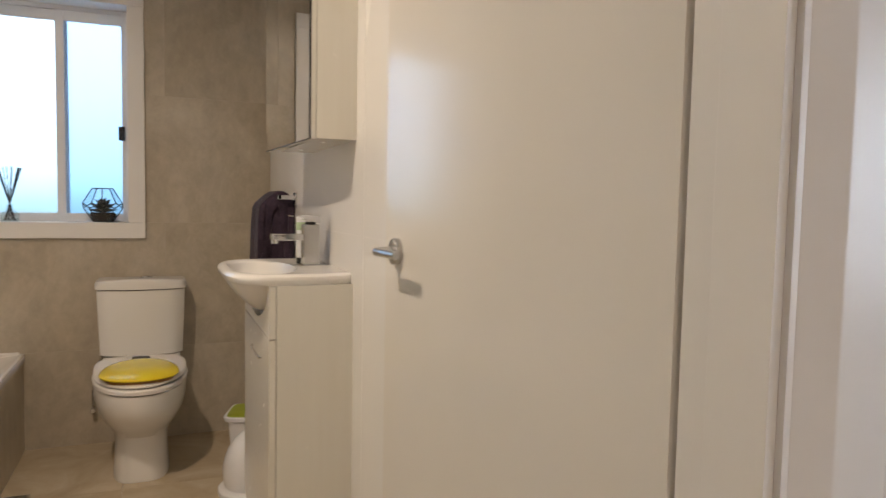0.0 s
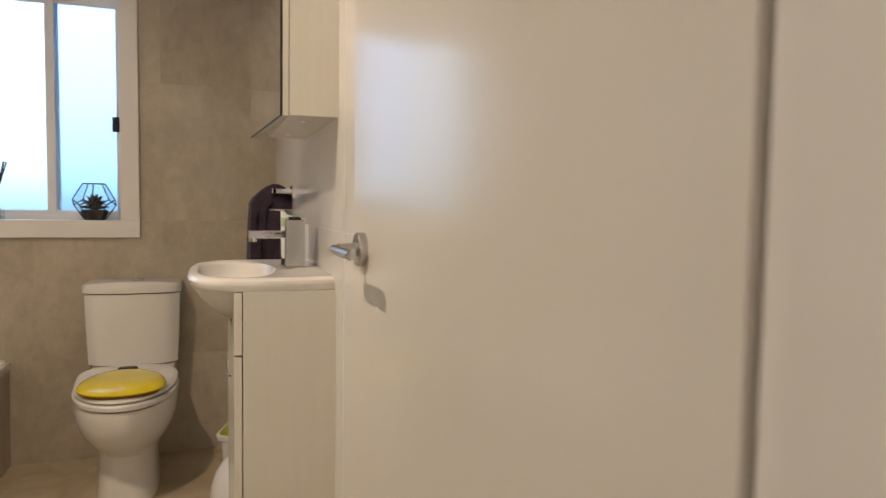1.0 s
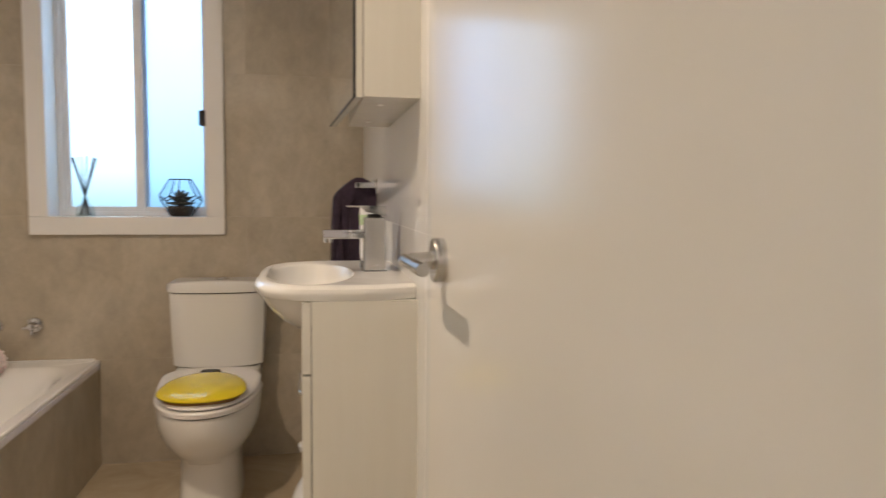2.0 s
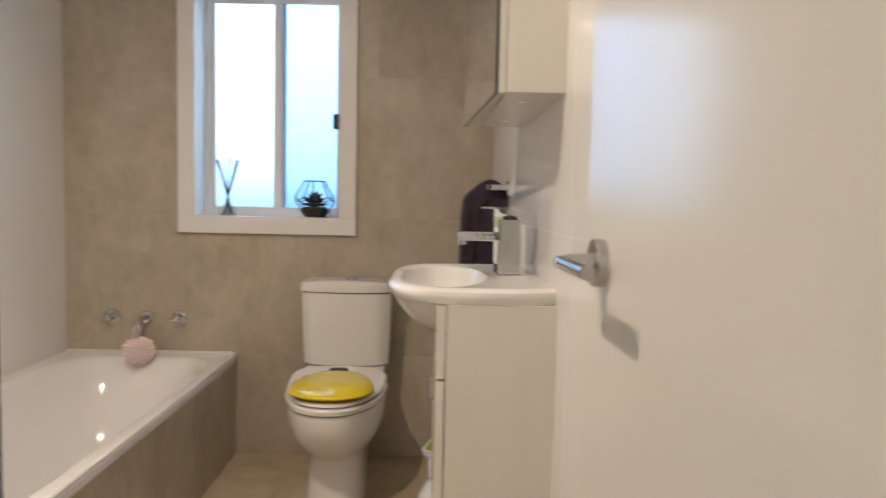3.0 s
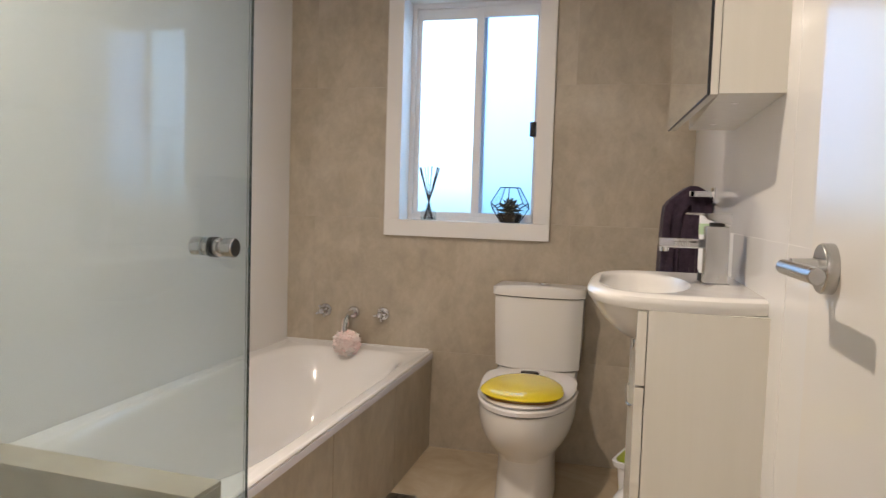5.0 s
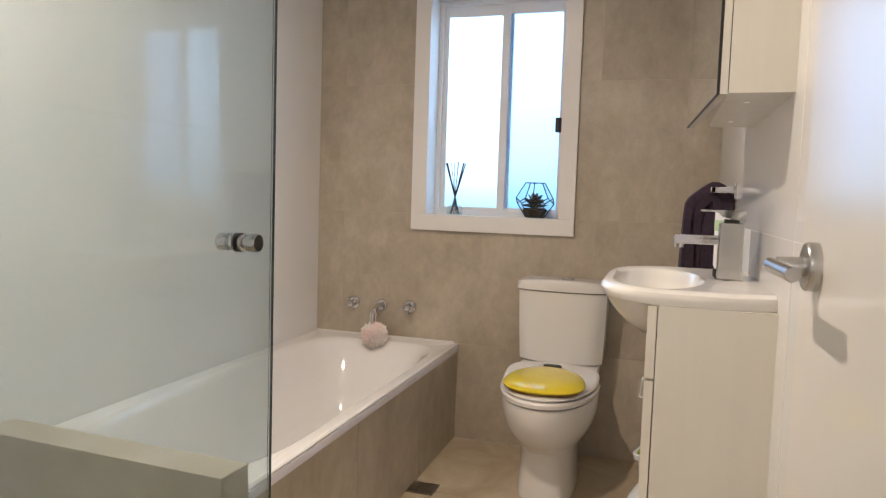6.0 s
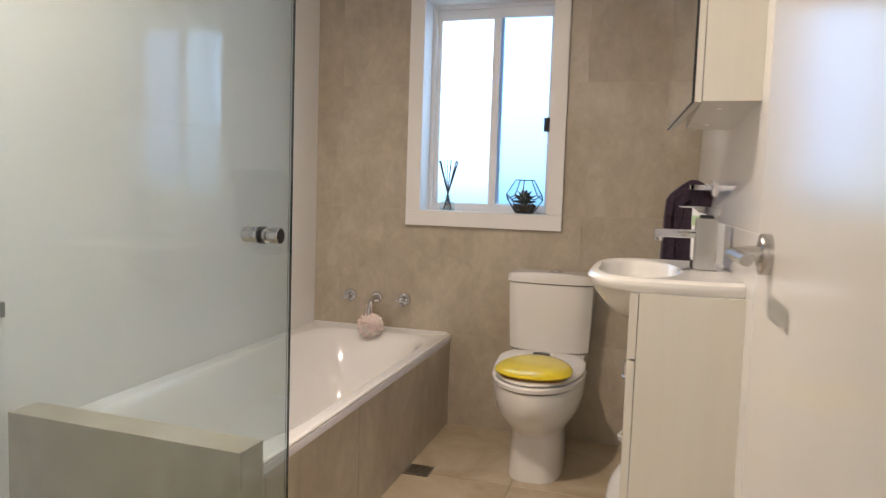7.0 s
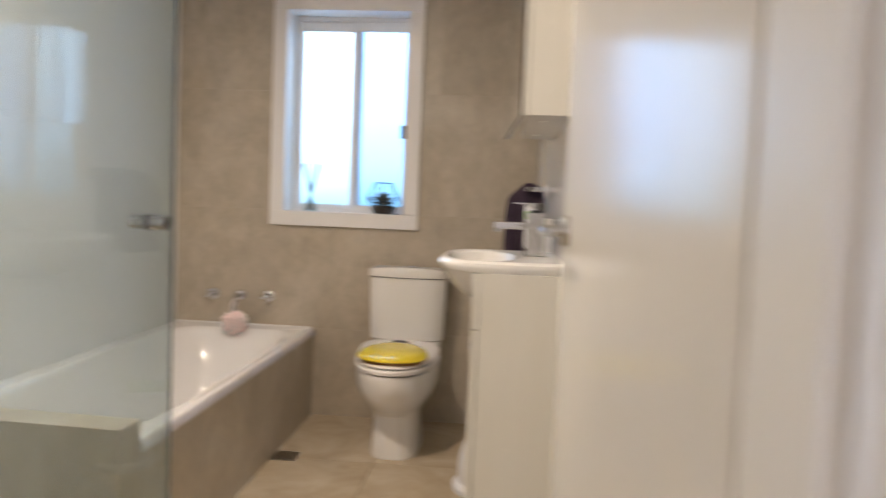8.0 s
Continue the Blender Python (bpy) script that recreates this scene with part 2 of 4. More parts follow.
def rod(bm, p0, p1, r0, r1=None, n=14, cap=True):
    r1 = r0 if r1 is None else r1
    p0, p1 = Vector(p0), Vector(p1)
    q = (p1 - p0).to_track_quat("Z", "Y")
    loops = [[p + q @ Vector((r * math.cos(2 * math.pi * i / n), r * math.sin(2 * math.pi * i / n), 0)) for i in range(n)] for p, r in ((p0, r0), (p1, r1))]
    return rings(bm, loops, cap=(cap, cap))


def tube(bm, pts, r, n=12):
    pts = [Vector(p) for p in pts]
    loops = []
    for i, p in enumerate(pts):
        d = (pts[min(i + 1, len(pts) - 1)] - pts[max(i - 1, 0)]).normalized()
        side = d.cross(Vector((1, 0, 0.01)))
        if side.length < 0.1:
            side = d.cross(Vector((0, 0, 1)))
        side.normalize()
        up = d.cross(side)
        rad = r[i] if isinstance(r, (list, tuple)) else r
        loops.append([p + rad * (math.cos(2 * math.pi * k / n) * side + math.sin(2 * math.pi * k / n) * up) for k in range(n)])
    return rings(bm, loops)


def turned(bm, centre, axis, profile, n=24):
    """A lathe: profile of (along, radius) round an axis through centre."""
    q = Vector(axis).to_track_quat("Z", "Y")
    c = Vector(centre)
    loops = [[c + q @ Vector((r * math.cos(2 * math.pi * i / n), r * math.sin(2 * math.pi * i / n), a)) for i in range(n)] for a, r in profile]
    return rings(bm, loops)


# ---------------------------------------------------------------- structure
X0, X1 = -1.83, 0.0            # white-tiled side walls
Y0, Y1 = -3.035, 0.0             # door wall and window wall
TOP = 2.42
SKIN = 0.008                   # thickness of the tiles
WX0, WX1, WZ0, WZ1 = -1.267, -0.655, 1.046, 2.047     # window opening
DX0, DX1, DZ = -0.93, -0.03, 2.05                    # doorway

floor = whole("floor", boxes((X0 - 0.12, X1 + 0.12, Y0 - 0.13, Y1 + 0.15, -0.12, -SKIN)), GROUT, "beige cement-look porcelain floor tiles with pale grout", "floor", kind="structure", smooth=False)
ceiling = whole("ceiling", boxes((X0 - 0.12, X1 + 0.12, Y0 - 0.13, Y1 + 0.15, TOP, TOP + 0.1)), CEILING, "matt white painted plasterboard ceiling", "ceiling", kind="structure", smooth=False)
wall_north = whole("wall_north", boxes(
    (X0 - 0.12, WX0 - 0.012, Y1 + 0.0006, Y1 + 0.19, -0.008, TOP), (WX1 + 0.012, X1 + 0.12, Y1 + 0.0006, Y1 + 0.19, -0.008, TOP),
    (WX0 - 0.012, WX1 + 0.012, Y1 + 0.0006, Y1 + 0.19, -0.008, WZ0 - 0.012), (WX0 - 0.012, WX1 + 0.012, Y1 + 0.0006, Y1 + 0.19, WZ1 + 0.012, TOP)),
    GROUT, "wall clad in large beige cement-look tiles around a window", "wall", kind="structure", smooth=False)
wall_west = whole("wall_west", boxes((X0 - 0.12, X0 - 0.0004, Y0, Y1 + SKIN, -0.008, TOP)), WHITE_GROUT, "glossy white tiled wall beside bath and shower", "wall", kind="structure", smooth=False)
wall_east = whole("wall_east", boxes((X1 + 0.0004, X1 + 0.12, Y0, Y1 + SKIN, -0.008, TOP)), WHITE_GROUT, "glossy white tiled wall behind the vanity", "wall", kind="structure", smooth=False)
wall_south = whole("wall_south", boxes(
    (X0 - 0.12, DX0 - 0.02, Y0 - 0.12, Y0, -0.008, TOP), (DX1 + 0.03, X1 + 0.12, Y0 - 0.12, Y0, -0.008, TOP), (DX0 - 0.02, DX1 + 0.03, Y0 - 0.12, Y0, DZ + 0.02, TOP)),
    HALL_PAINT, "pale painted partition wall around the doorway", "wall", kind="structure", smooth=False)

# hall outside the bathroom
HX0, HX1, HY0, HY1 = -2.6, 2.6, -6.2, Y0 - 0.12
whole("hall_floor", boxes((HX0 - 0.1, HX1 + 0.1, HY0 - 0.1, HY1 - 0.01, -0.12, -0.006)), FLOOR_TILE, "beige tiled hall floor", "floor", kind="structure", smooth=False)
whole("hall_ceiling", boxes((HX0 - 0.1, HX1 + 0.1, HY0 - 0.1, HY1, TOP, TOP + 0.1)), CEILING, "white painted hall ceiling", "ceiling", kind="structure", smooth=False)
QY0, QY1, QZ0, QZ1 = -5.55, -4.65, 0.85, 1.85         # hall window opening
whole("hall_wall_south", boxes((HX0, HX1, HY0 - 0.1, HY0, -0.006, TOP)), HALL_PAINT, "pale painted hall wall", "wall", kind="structure", smooth=False)
whole("hall_wall_west", boxes((HX0 - 0.1, HX0, HY0 - 0.1, HY1, -0.006, TOP)), HALL_PAINT, "pale painted hall end wall", "wall", kind="structure", smooth=False)
whole("hall_wall_east", boxes((HX1, HX1 + 0.1, HY0 - 0.1, QY0, -0.006, TOP), (HX1, HX1 + 0.1, QY1, HY1, -0.006, TOP), (HX1, HX1 + 0.1, QY0, QY1, -0.006, QZ0), (HX1, HX1 + 0.1, QY0, QY1, QZ1, TOP)),
      HALL_PAINT, "pale painted hall end wall with a window opening", "wall", kind="structure", smooth=False)
whole("hall_wall_north", boxes((X1 + 0.12, HX1, HY1, HY1 + 0.1, -0.006, TOP), (HX0, X0 - 0.12, HY1, HY1 + 0.1, -0.006, TOP)), HALL_PAINT, "pale painted hall wall", "wall", kind="structure", smooth=False)
whole("hall_backdrop", boxes((HX1 + 0.60, HX1 + 0.62, QY0 - 0.9, QY1 + 0.9, 0.2, 2.6)), HALL_DAY, "pale overcast daylight beyond the hall window", "backdrop", kind="structure", smooth=False)
whole("backdrop", boxes((-3.2, 1.3, 0.46, 0.48, 0.3, 2.9)), OUTSIDE, "pale overcast daylight outside the frosted window", "backdrop", kind="structure", smooth=False)


# ---------------------------------------------------------------- bath hob and half wall
RIM = 0.45
TX = -1.098                     # face of the tiled bath front
HALF_Y0, HALF_Y1, HALF_Z = -1.825, -1.728, 0.504
bath_front = whole("bath_front", boxes((TX - 0.06, TX - SKIN, HALF_Y1, Y1, -0.008, RIM - 0.042)), GROUT, "beige tiled upstand along the front of the bath", "bath front", kind="structure", smooth=False)
half_wall = whole("half_wall", boxes((X0, TX + 0.004 - SKIN, HALF_Y0 + SKIN, HALF_Y1 - SKIN, -0.008, HALF_Z - SKIN)), GROUT, "low beige tiled wall between bath and shower", "half wall", kind="structure", smooth=False)

# ---------------------------------------------------------------- window
def build_window():
    w = thing("window_1", ((WX0 + WX1) / 2, 0, WZ0), "white aluminium sliding window with frosted panes and white timber trim", "window", kind="structure")
    # timber trim, butted at the corners
    t, d = 0.073, 0.022
    part("trim", boxes((WX0 - t, WX1 + t, -d, 0.0, WZ0 - t, WZ0), bevel=0.003), TRIM_PAINT, w)
    part("trim", boxes((WX0 - t, WX1 + t, -d, 0.0, WZ1, WZ1 + t), bevel=0.003), TRIM_PAINT, w)
    part("trim", boxes((WX0 - t, WX0, -d, 0.0, WZ0, WZ1), bevel=0.003), TRIM_PAINT, w)
    part("trim", boxes((WX1, WX1 + t, -d, 0.0, WZ0, WZ1), bevel=0.003), TRIM_PAINT, w)
    # reveal boards
    r, y1 = 0.012, 0.17
    part("window_sill", boxes((WX0 - r, WX1 + r, 0.0, y1, WZ0 - r, WZ0), bevel=0.001), TRIM_PAINT, w)
    part("reveal", boxes((WX0 - r, WX1 + r, 0.0, y1, WZ1, WZ1 + r), bevel=0.001), TRIM_PAINT, w)
    part("reveal", boxes((WX0 - r, WX0, 0.0, y1, WZ0, WZ1), bevel=0.001), TRIM_PAINT, w)
    part("reveal", boxes((WX1, WX1 + r, 0.0, y1, WZ0, WZ1), bevel=0.001), TRIM_PAINT, w)
    # outer frame with a track lip
    a, b, f = 0.110, 0.160, 0.020
    fr = bmesh.new()
    for x in (WX0, WX1 - f):
        box(fr, x, x + f, a, b, WZ0, WZ1, 0.002)
    for z in (WZ0, WZ1 - f):
        box(fr, WX0 + f, WX1 - f, a, b, z, z + f, 0.002)
    box(fr, WX0 + f, WX1 - f, a, a + 0.006, WZ0 + f, WZ0 + f + 0.008)
    part("window_frame", fr, SASH, w, "white aluminium frame")
    mid = -0.934
    # each sash: ends, depth, widths of its two stiles, glass
    for x0, x1, y, near, far, glass in ((WX0 + f, mid + 0.022, 0.137, 0.021, 0.036, FROSTED), (mid - 0.029, WX1 - f, 0.121, 0.036, 0.009, BLUE_FROSTED)):
        s = bmesh.new()
        lo, hi = WZ0 + f, WZ1 - f
        left, right = x0 + near, x1 - far
        box(s, x0, left, y - 0.008, y + 0.008, lo, hi, 0.002)
        box(s, right, x1, y - 0.008, y + 0.008, lo, hi, 0.002)
        box(s, left, right, y - 0.008, y + 0.008, lo, lo + 0.020, 0.002)
        box(s, left, right, y - 0.008, y + 0.008, hi - 0.049, hi, 0.002)
        sash = part("sash", s, SASH, w)
        p = part("pane", boxes((left - 0.004, right + 0.004, y - 0.002, y + 0.002, lo + 0.018, hi - 0.045)), glass, sash, "frosted glass pane", smooth=False)
        p.visible_shadow = False
    # black finger latch on the right stile
    latch = boxes((WX1 - f - 0.024, WX1 - f + 0.004, 0.092, 0.113, 1.437, 1.503), bevel=0.003)
    box(latch, WX1 - f - 0.018, WX1 - f - 0.006, 0.082, 0.094, 1.446, 1.494, 0.002)
    part("latch", latch, BLACK, w, "black plastic window latch")
    return w


build_window()


# ---------------------------------------------------------------- doorway and door
def build_doorway():
    f = thing("door_frame", (DX1, Y0 - 0.06, 0), "white painted timber door frame with moulded architraves", "door frame", kind="structure")
    y0, y1 = Y0 - 0.125, Y0 + 0.004
    part("jamb", boxes((DX1, DX1 + 0.03, y0, y1, 0, DZ), bevel=0.002), TRIM_PAINT, f)
    part("jamb", boxes((DX0 - 0.02, DX0, y0, y1, 0, DZ), bevel=0.002), TRIM_PAINT, f)
    part("head", boxes((DX0 - 0.02, DX1 + 0.03, y0, y1, DZ, DZ + 0.02), bevel=0.002), TRIM_PAINT, f)
    # stop: a thinner board on the jamb, past the door's rebate
    part("stop", boxes((DX1 - 0.012, DX1, Y0 - 0.118, Y0 - 0.045, 0, DZ), bevel=0.002), TRIM_PAINT, f)
    part("stop", boxes((DX0, DX0 + 0.012, Y0 - 0.118, Y0 - 0.045, 0, DZ), bevel=0.002), TRIM_PAINT, f)
    part("stop", boxes((DX0 + 0.012, DX1 - 0.012, Y0 - 0.118, Y0 - 0.045, DZ - 0.012, DZ), bevel=0.002), TRIM_PAINT, f)

    def architrave(x0, x1, side):
        # bevelled board: a sloping inner face, then a broad flat
        bm = bmesh.new()
        prof = [(0.0, 0.0), (0.0, 0.003), (0.003, 0.005), (0.034, 0.020), (0.037, 0.021), (0.100, 0.021), (0.105, 0.017), (0.105, 0.0)]
        loops = []
        for z in (0.0, DZ + 0.10):
            loops.append([(x0 + side * u, Y0 - 0.125 + 0.004 - v, z) for u, v in prof])
        rings(bm, loops)
        return bm

    part("architrave", architrave(DX1 + 0.006, 0, 1), TRIM_PAINT, f)
    part("architrave", architrave(DX0 - 0.004, 0, -1), TRIM_PAINT, f)
    part("architrave", boxes((DX0 - 0.004, DX1 + 0.010, Y0 - 0.141, Y0 - 0.121, DZ + 0.004, DZ + 0.100), bevel=0.004), TRIM_PAINT, f)
    return f


build_doorway()

HINGE = Vector((-0.030, -3.024, 0.0))
EDGE = Vector((-0.055, -2.118, 0.0))      # free edge of the face that the hall sees


def build_door():
    along = (EDGE - HINGE)
    length = along.length
    along.normalize()
    out = Vector((-along.y, along.x, 0))              # away from the wall, into the room
    if out.x > 0:
        out = -out
    m = Matrix((( along.x, out.x, 0, HINGE.x), (along.y, out.y, 0, HINGE.y), (0, 0, 1, 0), (0, 0, 0, 1)))
    d = thing("door_1", HINGE, "plain off-white flush door standing open against the wall", "door", kind="structure")

    def placed(bm):
        bmesh.ops.transform(bm, matrix=m, verts=bm.verts)
        return bm

    leaf = part("leaf", placed(boxes((0.004, length, -0.036, 0.0, 0.008, 2.036), bevel=0.0015)), DOOR_PAINT, d)
    u, z = length - 0.080, 1.060
    h = part("door_handle", placed(made(turned, (u, 0.0, z), (0, 1, 0), [(0.0, 0.028), (0.011, 0.028), (0.0135, 0.0262), (0.0135, 0.0115), (0.038, 0.0102), (0.042, 0.0102)], 28)), SATIN, d, "satin chrome lever handle")
    lever = bmesh.new()
    turned(lever, (u + 0.009, 0.047, z), (-1, 0, 0), [(0.0, 0.0066), (0.002, 0.0084), (0.121, 0.0084), (0.125, 0.0074)], 20)
    part("lever", placed(lever), SATIN, h)
    part("latch_plate", placed(boxes((length - 0.001, length + 0.0015, -0.030, -0.006, z - 0.03, z + 0.03))), SATIN, d, "satin metal latch plate")
    for zz in (0.20, 1.02, 1.84):
        k = bmesh.new()
        rod(k, (0.0, -0.040, zz), (0.0, -0.040, zz + 0.09), 0.006)
        part("hinge", placed(k), SATIN, d, "satin metal butt hinge")
    return d


build_door()


# ---------------------------------------------------------------- bath
def rounded(cx, cy, z, hx, hy, power, n=56):
    return oval(cx, cy, z, hx, hy, power, n)


def build_bath():
    b = thing("bathtub", (-1.46, -0.87, 0), "white acrylic bath with a rounded rim set in a tiled hob", "bathtub")
    x0, x1, y0, y1 = X0 + 0.002, TX + 0.006, HALF_Y1 + 0.001, Y1 - 0.002
    cx, cy = (x0 + x1) / 2, (y0 + y1) / 2
    hx, hy = (x1 - x0) / 2, (y1 - y0) / 2

    def sharp(z, ins):
        # a nearly square loop with the same count as the ovals
        return [(min(max(x, x0 + ins), x1 - ins), min(max(y, y0 + ins), y1 - ins), z) for x, y, _ in rounded(cx, cy, z, hx * 1.02, hy * 1.02, 40)]

    loops = [sharp(RIM - 0.012, 0.003), sharp(RIM - 0.010, 0.0), sharp(RIM - 0.005, 0.0), sharp(RIM, 0.005), sharp(RIM + 0.0005, 0.012), sharp(RIM - 0.003, 0.022)]
    cyi = cy - 0.01
    for z, ix, iy, p in ((RIM - 0.005, 0.046, 0.062, 6.5), (RIM - 0.012, 0.056, 0.076, 5.6), (RIM - 0.030, 0.068, 0.098, 4.8), (RIM - 0.10, 0.092, 0.145, 3.8),
                         (RIM - 0.24, 0.118, 0.21, 3.4), (RIM - 0.33, 0.140, 0.26, 3.2), (RIM - 0.365, 0.175, 0.31, 3.0), (RIM - 0.378, 0.24, 0.42, 2.6), (RIM - 0.382, 0.32, 0.70, 2.2)):
        loops.append(rounded(cx, cyi, z, hx - ix, hy - iy, p))
    bm = bmesh.new()
    rings(bm, loops, cap=(False, True))
    part("shell", bm, ENAMEL, b)
    part("waste", made(turned, (cx, -0.42, RIM - 0.383), (0, 0, 1), [(0.0, 0.03), (0.004, 0.03), (0.006, 0.026), (0.006, 0.012), (0.002, 0.010)], 20), CHROME, b, "chrome bath waste")
    part("edge_trim", boxes((x1 - 0.012, x1 + 0.001, y0, y1, RIM - 0.037, RIM - 0.0125), bevel=0.003), EDGE_TRIM, b, "pale metal tile edge trim")
    part("sealant", boxes((x0, x1 - 0.02, y1 - 0.010, y1 + 0.001, RIM - 0.004, RIM + 0.006), bevel=0.003), CAULK, b, "white sealant bead")
    return b


build_bath()


# ---------------------------------------------------------------- bath taps and sponge
def build_wall_tap(x, z, turn):
    t = thing("bath_tap", (x, 0, z), "chrome cross-handle wall tap above the bath", "tap", "bath taps")
    part("flange", made(turned, (x, 0.0, z), (0, -1, 0), [(0.0, 0.031), (0.004, 0.031), (0.010, 0.026), (0.013, 0.015), (0.030, 0.012), (0.034, 0.012)], 24), CHROME, t)
    k = bmesh.new()
    turned(k, (x, -0.032, z), (0, -1, 0), [(0.0, 0.013), (0.004, 0.016), (0.018, 0.016), (0.024, 0.012), (0.027, 0.004)], 18)
    for i in range(4):
        a = turn + i * math.pi / 2
        d = Vector((math.cos(a), 0, math.sin(a)))
        rod(k, Vector((x, -0.044, z)) + d * 0.010, Vector((x, -0.044, z)) + d * 0.031, 0.0052, 0.0062, 10)
    part("cross_handle", k, CHROME, t)
    return t


build_wall_tap(-1.628, 0.602, 0.5)
build_wall_tap(-1.338, 0.602, 0.2)


def build_spout():
    x, z = -1.484, 0.600
    s = thing("bath_spout", (x, 0, z), "chrome curved bath spout on the tiled wall", "spout")
    part("flange", made(turned, (x, 0.0, z), (0, -1, 0), [(0.0, 0.029), (0.004, 0.029), (0.010, 0.024), (0.012, 0.013)], 24), CHROME, s)
    pts = [(x, -0.008 - 0.10 * math.sin(a), z - 0.0 + 0.012 * math.sin(2 * a) - 0.075 * (1 - math.cos(a))) for a in [i * math.pi / 2 / 10 for i in range(11)]]
    part("pipe", made(tube, pts, 0.0115), CHROME, s)
    part("nozzle", made(turned, (x, -0.108, z - 0.066), (0, 0, -1), [(0.0, 0.0115), (0.002, 0.0135), (0.016, 0.0135), (0.018, 0.011)], 18), CHROME, s)


build_spout()


def build_sponge():
    # mesh bath puff: ruffled ribbons round a core, hanging from the spout by a loop
    c = Vector((-1.472, -0.112, 0.476))
    rnd = random.Random(4)
    s = thing("bath_puff", c, "pale pink mesh bath puff hanging from the spout", "bath puff")
    bm = bmesh.new()
    for k in range(110):
        d = Vector((rnd.gauss(0, 1), rnd.gauss(0, 1), rnd.gauss(0, 0.9))).normalized()
        side = d.cross(Vector((rnd.gauss(0, 1), rnd.gauss(0, 1), rnd.gauss(0, 1)))).normalized()
        up = d.cross(side)
        prev = None
        for i in range(9):
            u = (i / 8 - 0.5) * 0.072
            ripple = 0.006 * math.sin(i * 2.1 + k)
            inner = c + d * 0.026 + side * u * 0.6 + up * ripple * 0.4
            outer = c + d * (0.058 + 0.004 * math.cos(i * 1.7 + k)) + side * u + up * ripple
            inner.z, outer.z = c.z + (inner.z - c.z) * 0.92, c.z + (outer.z - c.z) * 0.92
            row = bm.verts.new(inner), bm.verts.new(outer)
            if prev:
                bm.faces.new((prev[0], row[0], row[1], prev[1]))
            prev = row
    bmesh.ops.create_icosphere(bm, subdivisions=3, radius=0.050, matrix=Matrix.Translation(c))
    p = part("puff", bm, SPONGE, s)
    sol = p.modifiers.new("skin", "SOLIDIFY")
    sol.thickness = 0.0012
    part("cord", made(tube, [(-1.488, -0.105, 0.50), (-1.474, -0.104, 0.535), (-1.470, -0.100, 0.575), (-1.484, -0.094, 0.592), (-1.498, -0.100, 0.575), (-1.500, -0.104, 0.535), (-1.488, -0.105, 0.50)], 0.0018, 6), SPONGE, s, "pink cord loop")


build_sponge()


